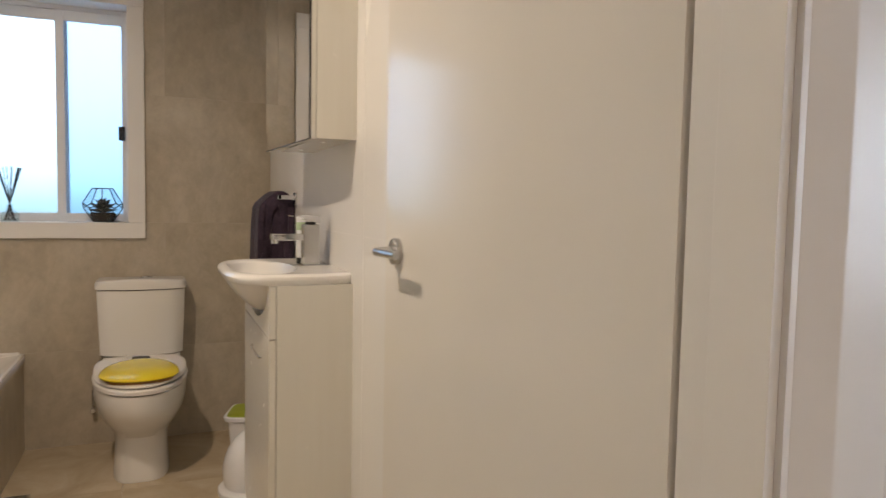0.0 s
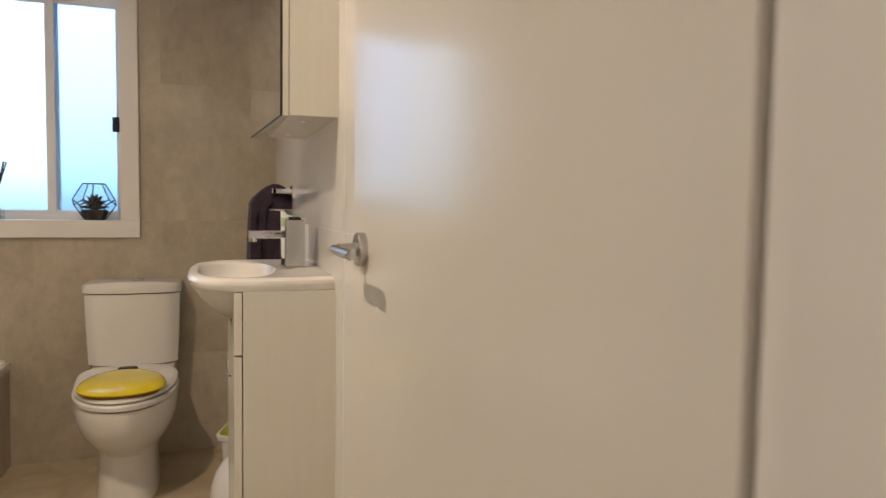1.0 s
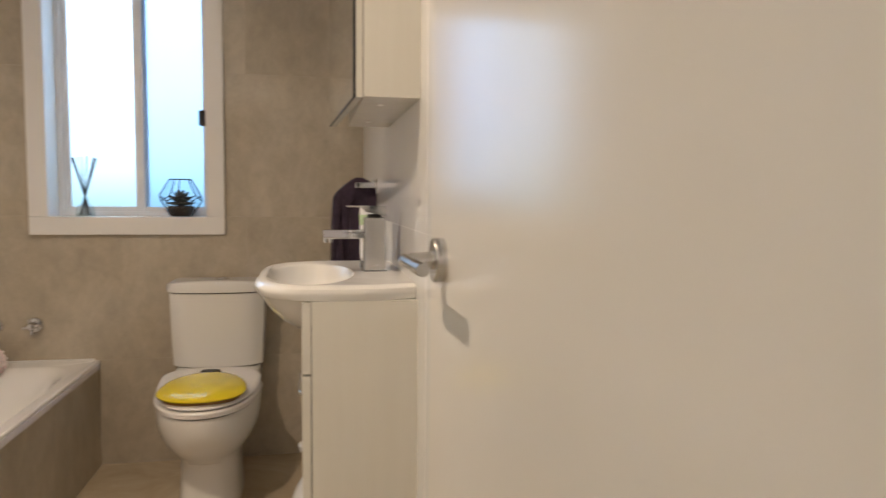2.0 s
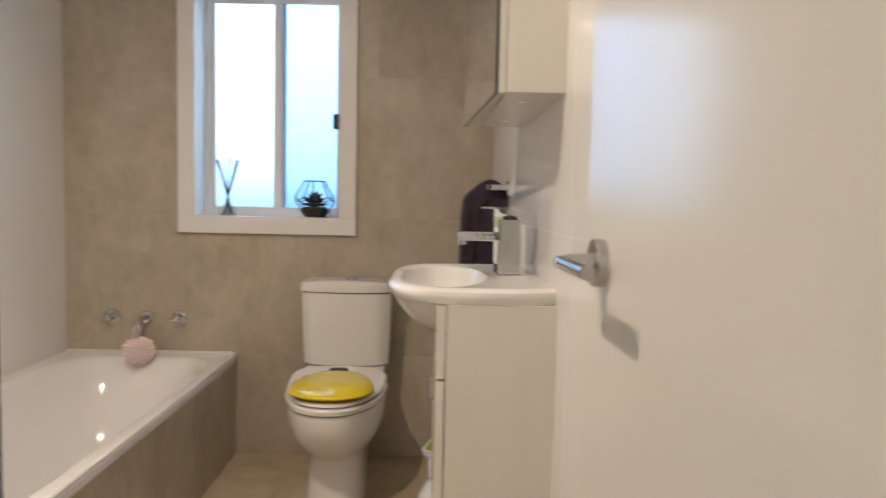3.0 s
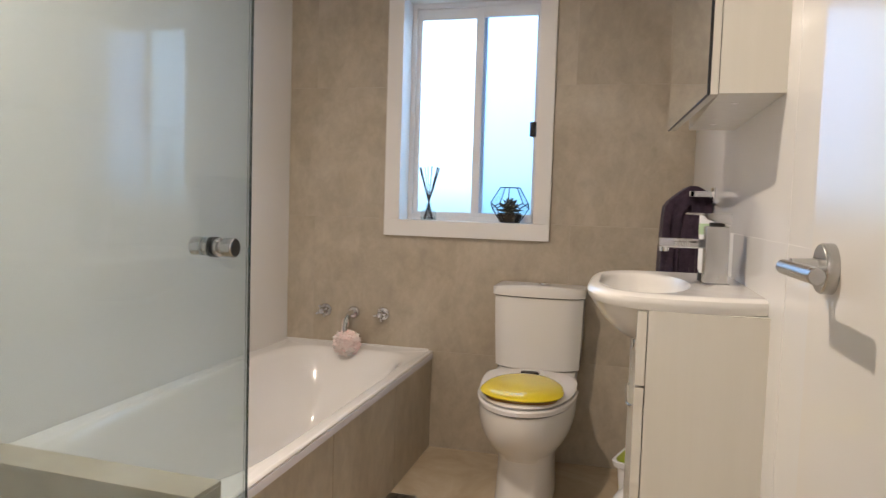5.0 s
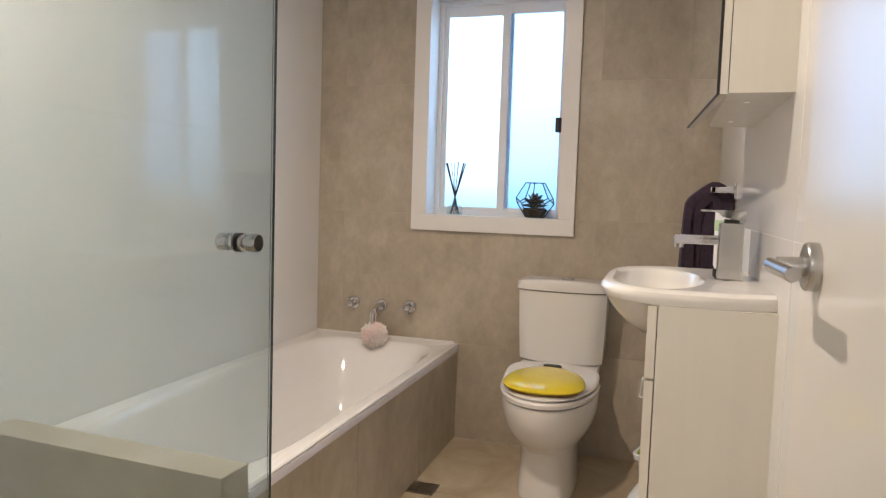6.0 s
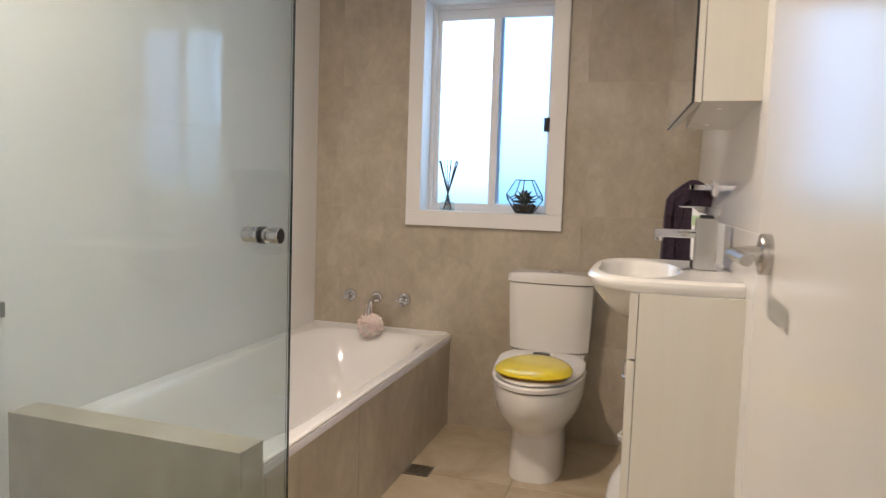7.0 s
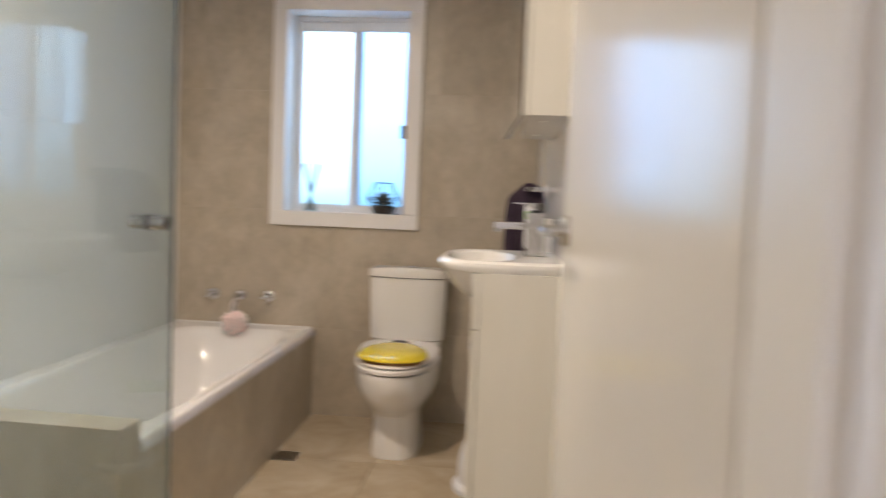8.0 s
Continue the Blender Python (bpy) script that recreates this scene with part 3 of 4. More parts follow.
# ---------------------------------------------------------------- toilet
def build_toilet():
    cx = -0.598
    t = thing("toilet", (cx, -0.35, 0), "white close-coupled ceramic toilet with a bright yellow lid", "toilet")
    # pedestal and bowl
    loops = []
    for z, y, hx, hf, hb, p in ((0.0, -0.36, 0.110, 0.207, 0.20, 3.0), (0.012, -0.36, 0.111, 0.209, 0.20, 3.0), (0.06, -0.36, 0.107, 0.203, 0.20, 3.0), (0.14, -0.36, 0.104, 0.196, 0.19, 2.8),
                                (0.185, -0.36, 0.108, 0.203, 0.18, 2.5), (0.215, -0.365, 0.126, 0.236, 0.17, 2.3), (0.250, -0.37, 0.150, 0.283, 0.16, 2.2), (0.290, -0.375, 0.169, 0.318, 0.155, 2.15),
                                (0.335, -0.38, 0.179, 0.336, 0.155, 2.15), (0.385, -0.38, 0.183, 0.343, 0.155, 2.15), (0.396, -0.38, 0.180, 0.339, 0.150, 2.15)):
        loops.append(oval(cx, y, z, hx, hf, p, 48, hb))
    loops.append(oval(cx, -0.38, 0.396, 0.14, 0.28, 2.2, 48, 0.11))
    for z, k in ((0.36, 0.8), (0.30, 0.55), (0.27, 0.2)):
        loops.append(oval(cx, -0.39, z, 0.165 * k, 0.29 * k, 2.1, 48, 0.13 * k))
    part("bowl", made(rings, loops), PORCELAIN, t)
    # deck that carries the cistern, and the trap housing behind
    part("deck", boxes((cx - 0.165, cx + 0.165, -0.30, -0.03, 0.385, 0.444), bevel=0.018), PORCELAIN, t)
    part("trap", boxes((cx - 0.075, cx + 0.075, -0.25, -0.02, 0.03, 0.39), bevel=0.03), PORCELAIN, t)
    # cistern, bowed front
    cis = []
    for z, hx, f in ((0.446, 0.166, 0.176), (0.452, 0.174, 0.182), (0.60, 0.180, 0.190), (0.745, 0.184, 0.196), (0.748, 0.182, 0.194)):
        loop = []
        for i in range(15):
            u = -1 + 2 * i / 14
            loop.append((cx + hx * u, -f - 0.026 * (1 - u * u) + 0.026 * abs(u) ** 10, z))
        loop += [(cx + hx, -0.03, z), (cx + hx, -0.012, z), (cx - hx, -0.012, z), (cx - hx, -0.03, z)]
        cis.append(loop)
    part("cistern", made(rings, cis), PORCELAIN, t)
    lid = []
    for z, g in ((0.752, -0.002), (0.753, 0.004), (0.775, 0.006), (0.786, 0.002), (0.791, -0.010)):
        loop = []
        for i in range(15):
            u = -1 + 2 * i / 14
            loop.append((cx + (0.186 + g) * u, -0.197 - g - 0.028 * (1 - u * u) + 0.026 * abs(u) ** 10, z + (0.010 * (1 - u * u) if z > 0.77 else 0)))
        loop += [(cx + 0.186 + g, -0.03, z), (cx + 0.186 + g, -0.010, z), (cx - 0.186 - g, -0.010, z), (cx - 0.186 - g, -0.03, z)]
        lid.append(loop)
    part("cistern_lid", made(rings, lid), PORCELAIN, t)
    btn = part("flush_button", made(turned, (cx + 0.02, -0.150, 0.799), (0, 0, 1), [(0.0, 0.026), (0.004, 0.026), (0.006, 0.023), (0.006, 0.021), (0.0085, 0.020)], 28), CHROME, t, "round chrome dual-flush button")
    part("button_half", boxes((cx + 0.0195, cx + 0.0205, -0.169, -0.131, 0.8070, 0.8082)), BLACK, btn)
    # seat ring, lifted a touch by its buffers
    seat = []
    for z, g in ((0.404, -0.006), (0.406, 0.0), (0.420, 0.002), (0.426, -0.003), (0.427, -0.014)):
        seat.append(oval(cx, -0.375, z - 0.002, 0.186 + g, 0.354 + g, 2.2, 56, 0.125 + g))
    part("seat", made(rings, seat), SEAT_PLASTIC, t)
    # white collar of the lid, rising to the hinge
    col = []
    for z, g in ((0.430, -0.004), (0.434, 0.0), (0.440, -0.004), (0.4455, -0.020)):
        col.append([(x, y, h + (0.022 if z > 0.431 else 0.0) * min(1.0, max(0.0, (y + 0.47) / 0.15)) ** 1.5) for x, y, h in oval(cx, -0.372, z - 0.001, 0.183 + g, 0.350 + g, 2.2, 56, 0.120 + g)])
    part("lid", made(rings, col), SEAT_PLASTIC, t, "white seat lid")
    # domed yellow cover; the dark amber band below it paints the gap's shadow as a parting line
    edge = []
    for z, g in ((0.436, -0.016), (0.447, -0.013), (0.455, -0.013)):
        edge.append(oval(cx, -0.590, z, 0.146 + g, 0.130 + g, 2.1, 56, 0.205 + g))
    part("lid_gap_shade", made(rings, edge), AMBER_SHADE, t, "dark amber band standing in for the shadow gap under the lid")
    dome = [oval(cx, -0.590, 0.456, 0.147, 0.132, 2.1, 56, 0.207)]
    for i in range(10):
        a = i / 10 * math.pi / 2
        dome.append(oval(cx, -0.590 + 0.035 * math.sin(a), 0.460 + 0.029 * math.sin(a), 0.149 * math.cos(a) ** 0.72, 0.134 * math.cos(a) ** 0.72, 2.1, 56, 0.209 * math.cos(a) ** 0.72))
    part("lid_cover", made(rings, dome), YELLOW, t, "glossy domed yellow lid")
    part("hinge_grip", made(rings, [oval(cx, -0.376, 0.452, 0.036, 0.016, 2.4, 28), oval(cx, -0.376, 0.479, 0.036, 0.016, 2.4, 28), oval(cx, -0.376, 0.482, 0.031, 0.011, 2.4, 28)]), BLACK, t, "dark oval lift grip")
    for sx in (-0.075, 0.075):
        part("seat_hinge", made(rod, (cx + sx, -0.245, 0.428), (cx + sx, -0.245, 0.455), 0.013), SEAT_PLASTIC, t)
    # water stop on the wall
    part("stop_valve", made(rod, (cx - 0.215, 0.0, 0.17), (cx - 0.215, -0.05, 0.17), 0.010), CHROME, t, "chrome water stop valve")
    part("supply_pipe", made(tube, [(cx - 0.215, -0.045, 0.17), (cx - 0.214, -0.05, 0.26), (cx - 0.19, -0.06, 0.38), (cx - 0.165, -0.07, 0.45)], 0.0055, 10), CHROME, t)
    return t


build_toilet()


# ---------------------------------------------------------------- vanity
VY0, VY1 = -1.640, -1.044      # ends of the vanity cabinet
VX = -0.239                    # its front


def build_vanity():
    v = thing("vanity_cabinet", (-0.12, (VY0 + VY1) / 2, 0), "white laminate vanity cabinet with drawer and doors", "vanity cabinet")
    ft = 0.018
    part("side_panel", boxes((VX + ft + 0.002, 0.001, VY0, VY0 + 0.016, 0.10, 0.9245), bevel=0.0006), LAMINATE, v)
    part("side_panel", boxes((VX + ft + 0.002, 0.001, VY1 - 0.016, VY1, 0.10, 0.924), bevel=0.001), LAMINATE, v)
    part("carcase", boxes((VX + ft + 0.002, -0.004, VY0 + 0.016, VY1 - 0.016, 0.10, 0.80)), CARCASE, v)
    part("kickboard", boxes((VX + 0.05, -0.004, VY0 + 0.004, VY1 - 0.004, 0.0, 0.10)), LAMINATE, v)

    # drawer front with a scooped top that clears the basin
    bm = bmesh.new()
    n = 24
    top = []
    for i in range(n + 1):
        u = i / n
        y = VY0 + (VY1 - VY0) * u
        top.append((y, 0.922 - 0.120 * max(0.0, math.sin(math.pi * min(1, max(0, (u - 0.06) / 0.88)))) ** 0.5))
    lo = 0.776
    fr = [[bm.verts.new((x, y, z)) for y, z in top] for x in (VX, VX + ft)]
    bt = [[bm.verts.new((x, y, lo)) for y, _ in top] for x in (VX, VX + ft)]
    for i in range(n):
        bm.faces.new((fr[0][i], fr[0][i + 1], bt[0][i + 1], bt[0][i]))
        bm.faces.new((fr[1][i], bt[1][i], bt[1][i + 1], fr[1][i + 1]))
        bm.faces.new((fr[0][i], fr[1][i], fr[1][i + 1], fr[0][i + 1]))
        bm.faces.new((bt[0][i], bt[0][i + 1], bt[1][i + 1], bt[1][i]))
    for i in (0, n):
        bm.faces.new((fr[0][i], bt[0][i], bt[1][i], fr[1][i]))
    part("drawer_front", bm, LAMINATE, v)
    d = part("door", boxes((VX, VX + ft, VY0, VY1, 0.10, 0.771), bevel=0.0015), LAMINATE, v)
    h = bmesh.new()
    tube(h, [(VX, -1.285, 0.692), (VX - 0.006, -1.287, 0.692), (VX - 0.009, -1.306, 0.692), (VX - 0.010, -1.385, 0.692), (VX - 0.009, -1.464, 0.692), (VX - 0.006, -1.483, 0.692), (VX, -1.485, 0.692)], 0.0035, 10)
    part("handle", h, CHROME, d, "chrome bow handle")
    return v


build_vanity()


def build_basin():
    # semi-recessed ceramic basin top: a straight slab at the wall that swells to a round nose
    b = thing("basin", (-0.15, (VY0 + VY1) / 2, 0.925), "white ceramic semi-recessed basin with a rounded front", "basin")
    cy = (VY0 + VY1) / 2

    def outline(z, nose, side, hy, n=72, power=4.0):
        """Wall line at x = 0, straight sides out to SIDE, then a full rounded front."""
        pts = []
        half = n * 2 // 3
        for i in range(half + 1):
            a = -math.pi / 2 + math.pi * i / half
            c, s = max(0.0, math.cos(a)), math.sin(a)
            pts.append((-side - (nose - side) * c ** (2 / power), cy + hy * math.copysign(abs(s) ** (2 / power), s), z))
        for i in range(1, n - half):
            u = 1 - 2 * i / (n - half)
            pts.append((-0.001, cy + u * hy, z))
        return pts

    loops = []
    for z, nose, side, hy in ((0.820, 0.215, 0.15, 0.06), (0.824, 0.238, 0.15, 0.10), (0.838, 0.262, 0.14, 0.155), (0.860, 0.288, 0.13, 0.212), (0.885, 0.311, 0.12, 0.253), (0.908, 0.328, 0.10, 0.277), (0.922, 0.336, 0.09, 0.288),
                              (0.9250, 0.338, 0.08, 0.2985), (0.929, 0.342, 0.08, 0.2995), (0.937, 0.346, 0.08, 0.3005), (0.943, 0.347, 0.08, 0.3005), (0.949, 0.343, 0.08, 0.2985), (0.953, 0.336, 0.08, 0.290), (0.955, 0.327, 0.08, 0.279), (0.9555, 0.322, 0.08, 0.270)):
        loops.append(outline(z, nose, side, hy))
    # the bowl inside, an oval
    for z, rx, ry, x in ((0.952, 0.104, 0.236, -0.222), (0.946, 0.099, 0.228, -0.222), (0.925, 0.092, 0.212, -0.221), (0.898, 0.080, 0.186, -0.219), (0.872, 0.060, 0.140, -0.215), (0.858, 0.036, 0.080, -0.210), (0.855, 0.020, 0.03, -0.205)):
        loop = []
        src = outline(0, 0.34, 0.08, 0.30)
        for px, py, _ in src:
            a = math.atan2((py - cy) / ry, (px - x) / rx)
            loop.append((x + rx * math.cos(a), cy + ry * math.sin(a), z))
        loops.append(loop)
    part("bowl_top", made(rings, loops, cap=(True, True)), PORCELAIN, b)
    part("waste", made(turned, (-0.205, cy, 0.8555), (0, 0, 1), [(0.0, 0.024), (0.003, 0.024), (0.005, 0.019)], 20), CHROME, b, "chrome basin waste")
    return b


build_basin()


def build_mixer():
    y = (VY0 + VY1) / 2
    m = thing("basin_mixer", (-0.065, y, 0.954), "square chrome basin mixer tap with flat lever", "mixer tap")
    part("body", boxes((-0.092, -0.040, y - 0.024, y + 0.024, 0.953, 1.088), bevel=0.004), SATIN, m, "satin chrome square body")
    part("base", boxes((-0.096, -0.036, y - 0.028, y + 0.028, 0.9535, 0.959), bevel=0.002), CHROME, m)
    sp = part("spout", boxes((-0.192, -0.088, y - 0.020, y + 0.020, 1.036, 1.058), bevel=0.004), CHROME, m)
    part("aerator", made(rod, (-0.180, y, 1.026), (-0.180, y, 1.037), 0.011, 0.012, 18), CHROME, sp)
    # cartridge coloured black, which paints the shade of the gap below the lever
    part("cartridge", made(rod, (-0.066, y, 1.087), (-0.066, y, 1.096), 0.017, 0.017, 20), BLACK, m, "cartridge blackened as the shaded gap under the lever")
    lv = bmesh.new()
    # flat blade on a wedge that slopes up from the cartridge
    a = [(-0.038, 1.091), (-0.038, 1.117), (-0.134, 1.117), (-0.134, 1.113), (-0.098, 1.112), (-0.088, 1.102)]
    rings(lv, [[(x, yy, z) for x, z in a] for yy in (y - 0.021, y + 0.021)])
    part("lever", lv, CHROME, m)
    return m


build_mixer()


def build_tube():
    # toothpaste tube standing on its dark cap: round at the cap, pinched to a flat crimp on top
    c = Vector((-0.079, -1.262, 0.954))
    t = thing("toothpaste_tube", c, "white toothpaste tube with green print standing on its dark cap", "toothpaste tube")
    part("cap", made(turned, c, (0, 0, 1), [(0.0, 0.0155), (0.002, 0.0165), (0.018, 0.0165), (0.020, 0.0150)], 24), BLACK, t, "dark screw cap")
    body = [oval(c.x, c.y, c.z + z, rx, ry, 2.0, 28) for z, rx, ry in ((0.020, 0.0130, 0.0130), (0.028, 0.0165, 0.0165), (0.060, 0.0170, 0.0155), (0.110, 0.0175, 0.011), (0.140, 0.0180, 0.005), (0.146, 0.0180, 0.0016), (0.158, 0.0180, 0.0014))]
    b = part("tube", made(rings, body), BIN_WHITE, t)
    part("green_band", made(rings, [oval(c.x, c.y, c.z + z, rx + 0.0006, ry + 0.0006, 2.0, 28) for z, rx, ry in ((0.112, 0.01755, 0.0106), (0.126, 0.0178, 0.0078), (0.138, 0.0180, 0.0054))], cap=(False, False)), GREEN_PRINT, b, "pale green printed band")
    return t


build_tube()


# ---------------------------------------------------------------- mirror cabinet
def build_mirror_cabinet():
    x, y0, y1, z0, z1 = -0.140, -1.658, -1.053, 1.338, 2.05
    c = thing("mirror_cabinet", (-0.07, (y0 + y1) / 2, z0), "white wall cabinet with mirrored doors above the basin", "mirror cabinet")
    part("body", boxes((-0.115, 0.0, y0, y1, z0, z1), bevel=0.0012), LAMINATE, c)
    # the mirrored door stands a little ajar, hinged at the end nearer the doorway
    swing = Matrix.Translation((-0.116, y0, 0)) @ Matrix.Rotation(radians(3.1), 4, "Z") @ Matrix.Translation((0.116, -y0, 0))

    def ajar(bm):
        bmesh.ops.transform(bm, matrix=swing, verts=bm.verts)
        return bm

    d = part("door", ajar(boxes((-0.1305, -0.1165, y0, y1, z0 - 0.002, z1), bevel=0.001)), LAMINATE, c)
    part("mirror_edge", ajar(boxes((-0.1320, -0.1305, y0, y1, z0 - 0.002, z1), (-0.1360, -0.1320, y0 - 0.0005, y0 + 0.002, z0 - 0.002, z1), (-0.1360, -0.1320, y0 + 0.002, y1, z0 - 0.003, z0 - 0.0005))), BLACK, d, "dark mirror edge", smooth=False)
    part("mirror", ajar(boxes((-0.1355, -0.1320, y0 + 0.002, y1 - 0.0005, z0 - 0.0005, z1 - 0.001))), MIRROR, d, "frameless mirror glass", smooth=False)
    for yy in (y0 + 0.12, y1 - 0.14):
        part("screw_cap", made(turned, (x + 0.07, yy, z0), (0, 0, -1), [(0.0, 0.006), (0.0015, 0.006), (0.002, 0.004)], 14), CARCASE, c)
    return c


build_mirror_cabinet()


# ---------------------------------------------------------------- towel and ring
def build_towel_rail():
    y, z = -0.732, 1.174
    r = thing("towel_rail", (0, y, z), "short square chrome towel rail on white tiles", "towel rail")
    part("wall_plate", boxes((-0.010, 0.0, y - 0.024, y + 0.024, z - 0.024, z + 0.024), bevel=0.002), CHROME, r)
    part("arm", boxes((-0.076, -0.008, y - 0.009, y + 0.009, z - 0.006, z + 0.012), bevel=0.002), CHROME, r)
    part("bar", boxes((-0.078, -0.062, y - 0.009, y + 0.30, z - 0.006, z + 0.012), bevel=0.002), CHROME, r)
    part("wall_plate", boxes((-0.010, 0.0, y + 0.252, y + 0.300, z - 0.024, z + 0.024), bevel=0.002), CHROME, r)
    part("arm", boxes((-0.064, -0.008, y + 0.27, y + 0.288, z - 0.006, z + 0.012), bevel=0.002), CHROME, r)
    return r


build_towel_rail()


def build_towel():
    # folded lengthwise and hung over the bar: nested layers of one thick cloth
    y0, y1 = -0.716, -0.455
    zb = 1.192
    bm = bmesh.new()
    nu, nv = 26, 44
    for layer, (front, rear, low_f, low_r) in enumerate(((-0.138, -0.012, 0.850, 0.875), (-0.121, -0.030, 0.856, 0.88), (-0.107, -0.050, 0.862, 0.885), (-0.087, -0.070, 0.866, 0.885))):
        top = zb - 0.018 * layer
        rise = 0.054 - 0.010 * layer
        crown = (-0.070, top)
        grid = []
        for i in range(nv + 1):
            s = i / nv
            if s < 0.42:
                k = s / 0.42
                x, z = front + 0.006 * k * k, low_f + (top - rise - low_f) * k
            elif s < 0.58:
                a = (s - 0.42) / 0.16
                if a < 0.5:
                    k = a * 2
                    x, z = front + 0.006 + (crown[0] - front - 0.006) * k, top - rise + rise * (0.85 * k + 0.15 * math.sin(k * math.pi / 2))
                else:
                    k = (a - 0.5) * 2
                    x, z = crown[0] + (rear - crown[0]) * k, top - rise * k ** 3 * 0.9
            else:
                k = (s - 0.58) / 0.42
                x, z = rear, top - rise * 0.9 - (top - rise * 0.9 - low_r) * k
            row = []
            for j in range(nu + 1):
                u = j / nu
                drop = min(1.0, max(0.0, (zb - z) / 0.12))
                fold = (0.0045 * math.sin(u * 6.3 + 0.8 + layer) + 0.003 * math.sin(u * 15.0 + z * 7)) * drop
                edge = 0.006 * math.sin(z * 23 + layer * 2.0) + 0.004 * layer
                yy = y0 + (y1 - y0) * u + edge * (1 - 2 * u)
                row.append(bm.verts.new((min(-0.009, x - fold), yy, z)))
            grid.append(row)
        for a_row, b_row in zip(grid, grid[1:]):
            for j in range(nu):
                bm.faces.new((a_row[j], a_row[j + 1], b_row[j + 1], b_row[j]))
    ob = whole("hand_towel", bm, TOWEL, "dark aubergine terry hand towel folded over the rail", "towel")
    sol = ob.modifiers.new("thickness", "SOLIDIFY")
    sol.thickness, sol.offset = 0.0225, 0.0
    soft = ob.modifiers.new("soft_edge", "BEVEL")
    soft.width, soft.segments, soft.limit_method = 0.006, 2, "ANGLE"
    return ob


build_towel()


# ---------------------------------------------------------------- window sill things
def build_terrarium():
    c = Vector((-0.765, 0.026, WZ0))
    t = thing("terrarium", c, "black wire and glass geometric terrarium with dark succulent", "terrarium")
    levels = [(0.004, 0.044, 0.0), (0.066, 0.088, 0.0), (0.090, 0.088, math.pi / 5), (0.158, 0.046, math.pi / 5)]
    n = 5
    pts = [[c + Vector((r * math.cos(2 * math.pi * i / n + a + 0.3), r * math.sin(2 * math.pi * i / n + a + 0.3) * 0.52, z)) for i in range(n)] for z, r, a in levels]
    edges = []
    for k in (0, 3):
        edges += [(pts[k][i], pts[k][(i + 1) % n]) for i in range(n)]
    for i in range(n):
        edges += [(pts[0][i], pts[1][i]), (pts[1][i], pts[2][i]), (pts[2][i], pts[1][(i + 1) % n]), (pts[2][i], pts[3][i])]
    bm = bmesh.new()
    for a, b in edges:
        rod(bm, a, b, 0.0026, n=6)
    part("wire_frame", bm, WIRE, t)
    faces = []
    for i in range(n):
        j = (i + 1) % n
        faces.append([pts[0][i], pts[0][j], pts[1][j], pts[2][i], pts[1][i]])
        if i:
            faces.append([pts[3][i], pts[3][j], pts[2][j], pts[1][j], pts[2][i]])
    for f in faces:
        b = bmesh.new()
        b.faces.new([b.verts.new(c + Vector((0, 0, 0.08)) + (p - c - Vector((0, 0, 0.08))) * 0.985) for p in f])
        g = part("pane", b, JAR_GLASS, t, smooth=False)
        g.visible_shadow = False
    part("soil", made(rings, [oval(c.x, c.y, c.z + z, r, r * 0.52, 2, 20) for z, r in ((0.005, 0.040), (0.035, 0.056), (0.046, 0.050))]), SOIL, t, "dark soil")
    # rosette of pointed leaves
    leaves = bmesh.new()
    for ring_no, (count, length, lift) in enumerate(((12, 0.052, 0.18), (11, 0.050, 0.55), (9, 0.046, 0.95), (6, 0.040, 1.3))):
        for i in range(count):
            a = 2 * math.pi * i / count + ring_no * 0.4
            d = Vector((math.cos(a) * math.cos(lift), math.sin(a) * math.cos(lift) * 0.6, math.sin(lift)))
            base = c + Vector((0, 0, 0.048 + ring_no * 0.006))
            tip = base + d * length * 1.25
            mid = base + d * length * 0.6 + Vector((0, 0, 0.003))
            tube(leaves, [base, mid, tip], [0.004, 0.0085, 0.0008], 6)
    part("succulent", leaves, SUCCULENT, t, "dark pointed succulent rosette")


def build_diffuser():
    c = Vector((-1.142, 0.030, WZ0))
    t = thing("reed_diffuser", c, "clear glass reed diffuser with dark sticks", "reed diffuser")
    b = part("bottle", made(turned, c, (0, 0, 1), [(0.0, 0.033), (0.003, 0.036), (0.034, 0.036), (0.044, 0.028), (0.052, 0.013), (0.074, 0.0125), (0.078, 0.015), (0.080, 0.013)], 24), JAR_GLASS, t, "clear glass bottle")
    b.visible_shadow = False
    part("oil", made(turned, c, (0, 0, 1), [(0.004, 0.031), (0.014, 0.032)], 20), JAR_GLASS, t, "clear scented oil")
    neck = c + Vector((0, 0, 0.082))
    for k, (dx, dy) in enumerate(((-0.048, 0.004), (-0.040, -0.006), (0.046, 0.002), (0.040, -0.008), (0.034, 0.010), (-0.012, 0.012), (0.016, -0.012), (-0.026, 0.008), (0.006, 0.014))):
        top = neck + Vector((dx, dy, 0.168 - abs(dx) * 0.2))
        foot = c + Vector((-dx * 0.42, -dy * 0.6, 0.006))
        part("stick", made(tube, [foot, neck, top], 0.0032 if k < 5 else 0.0016, 7), REED, t)


build_terrarium()
build_diffuser()


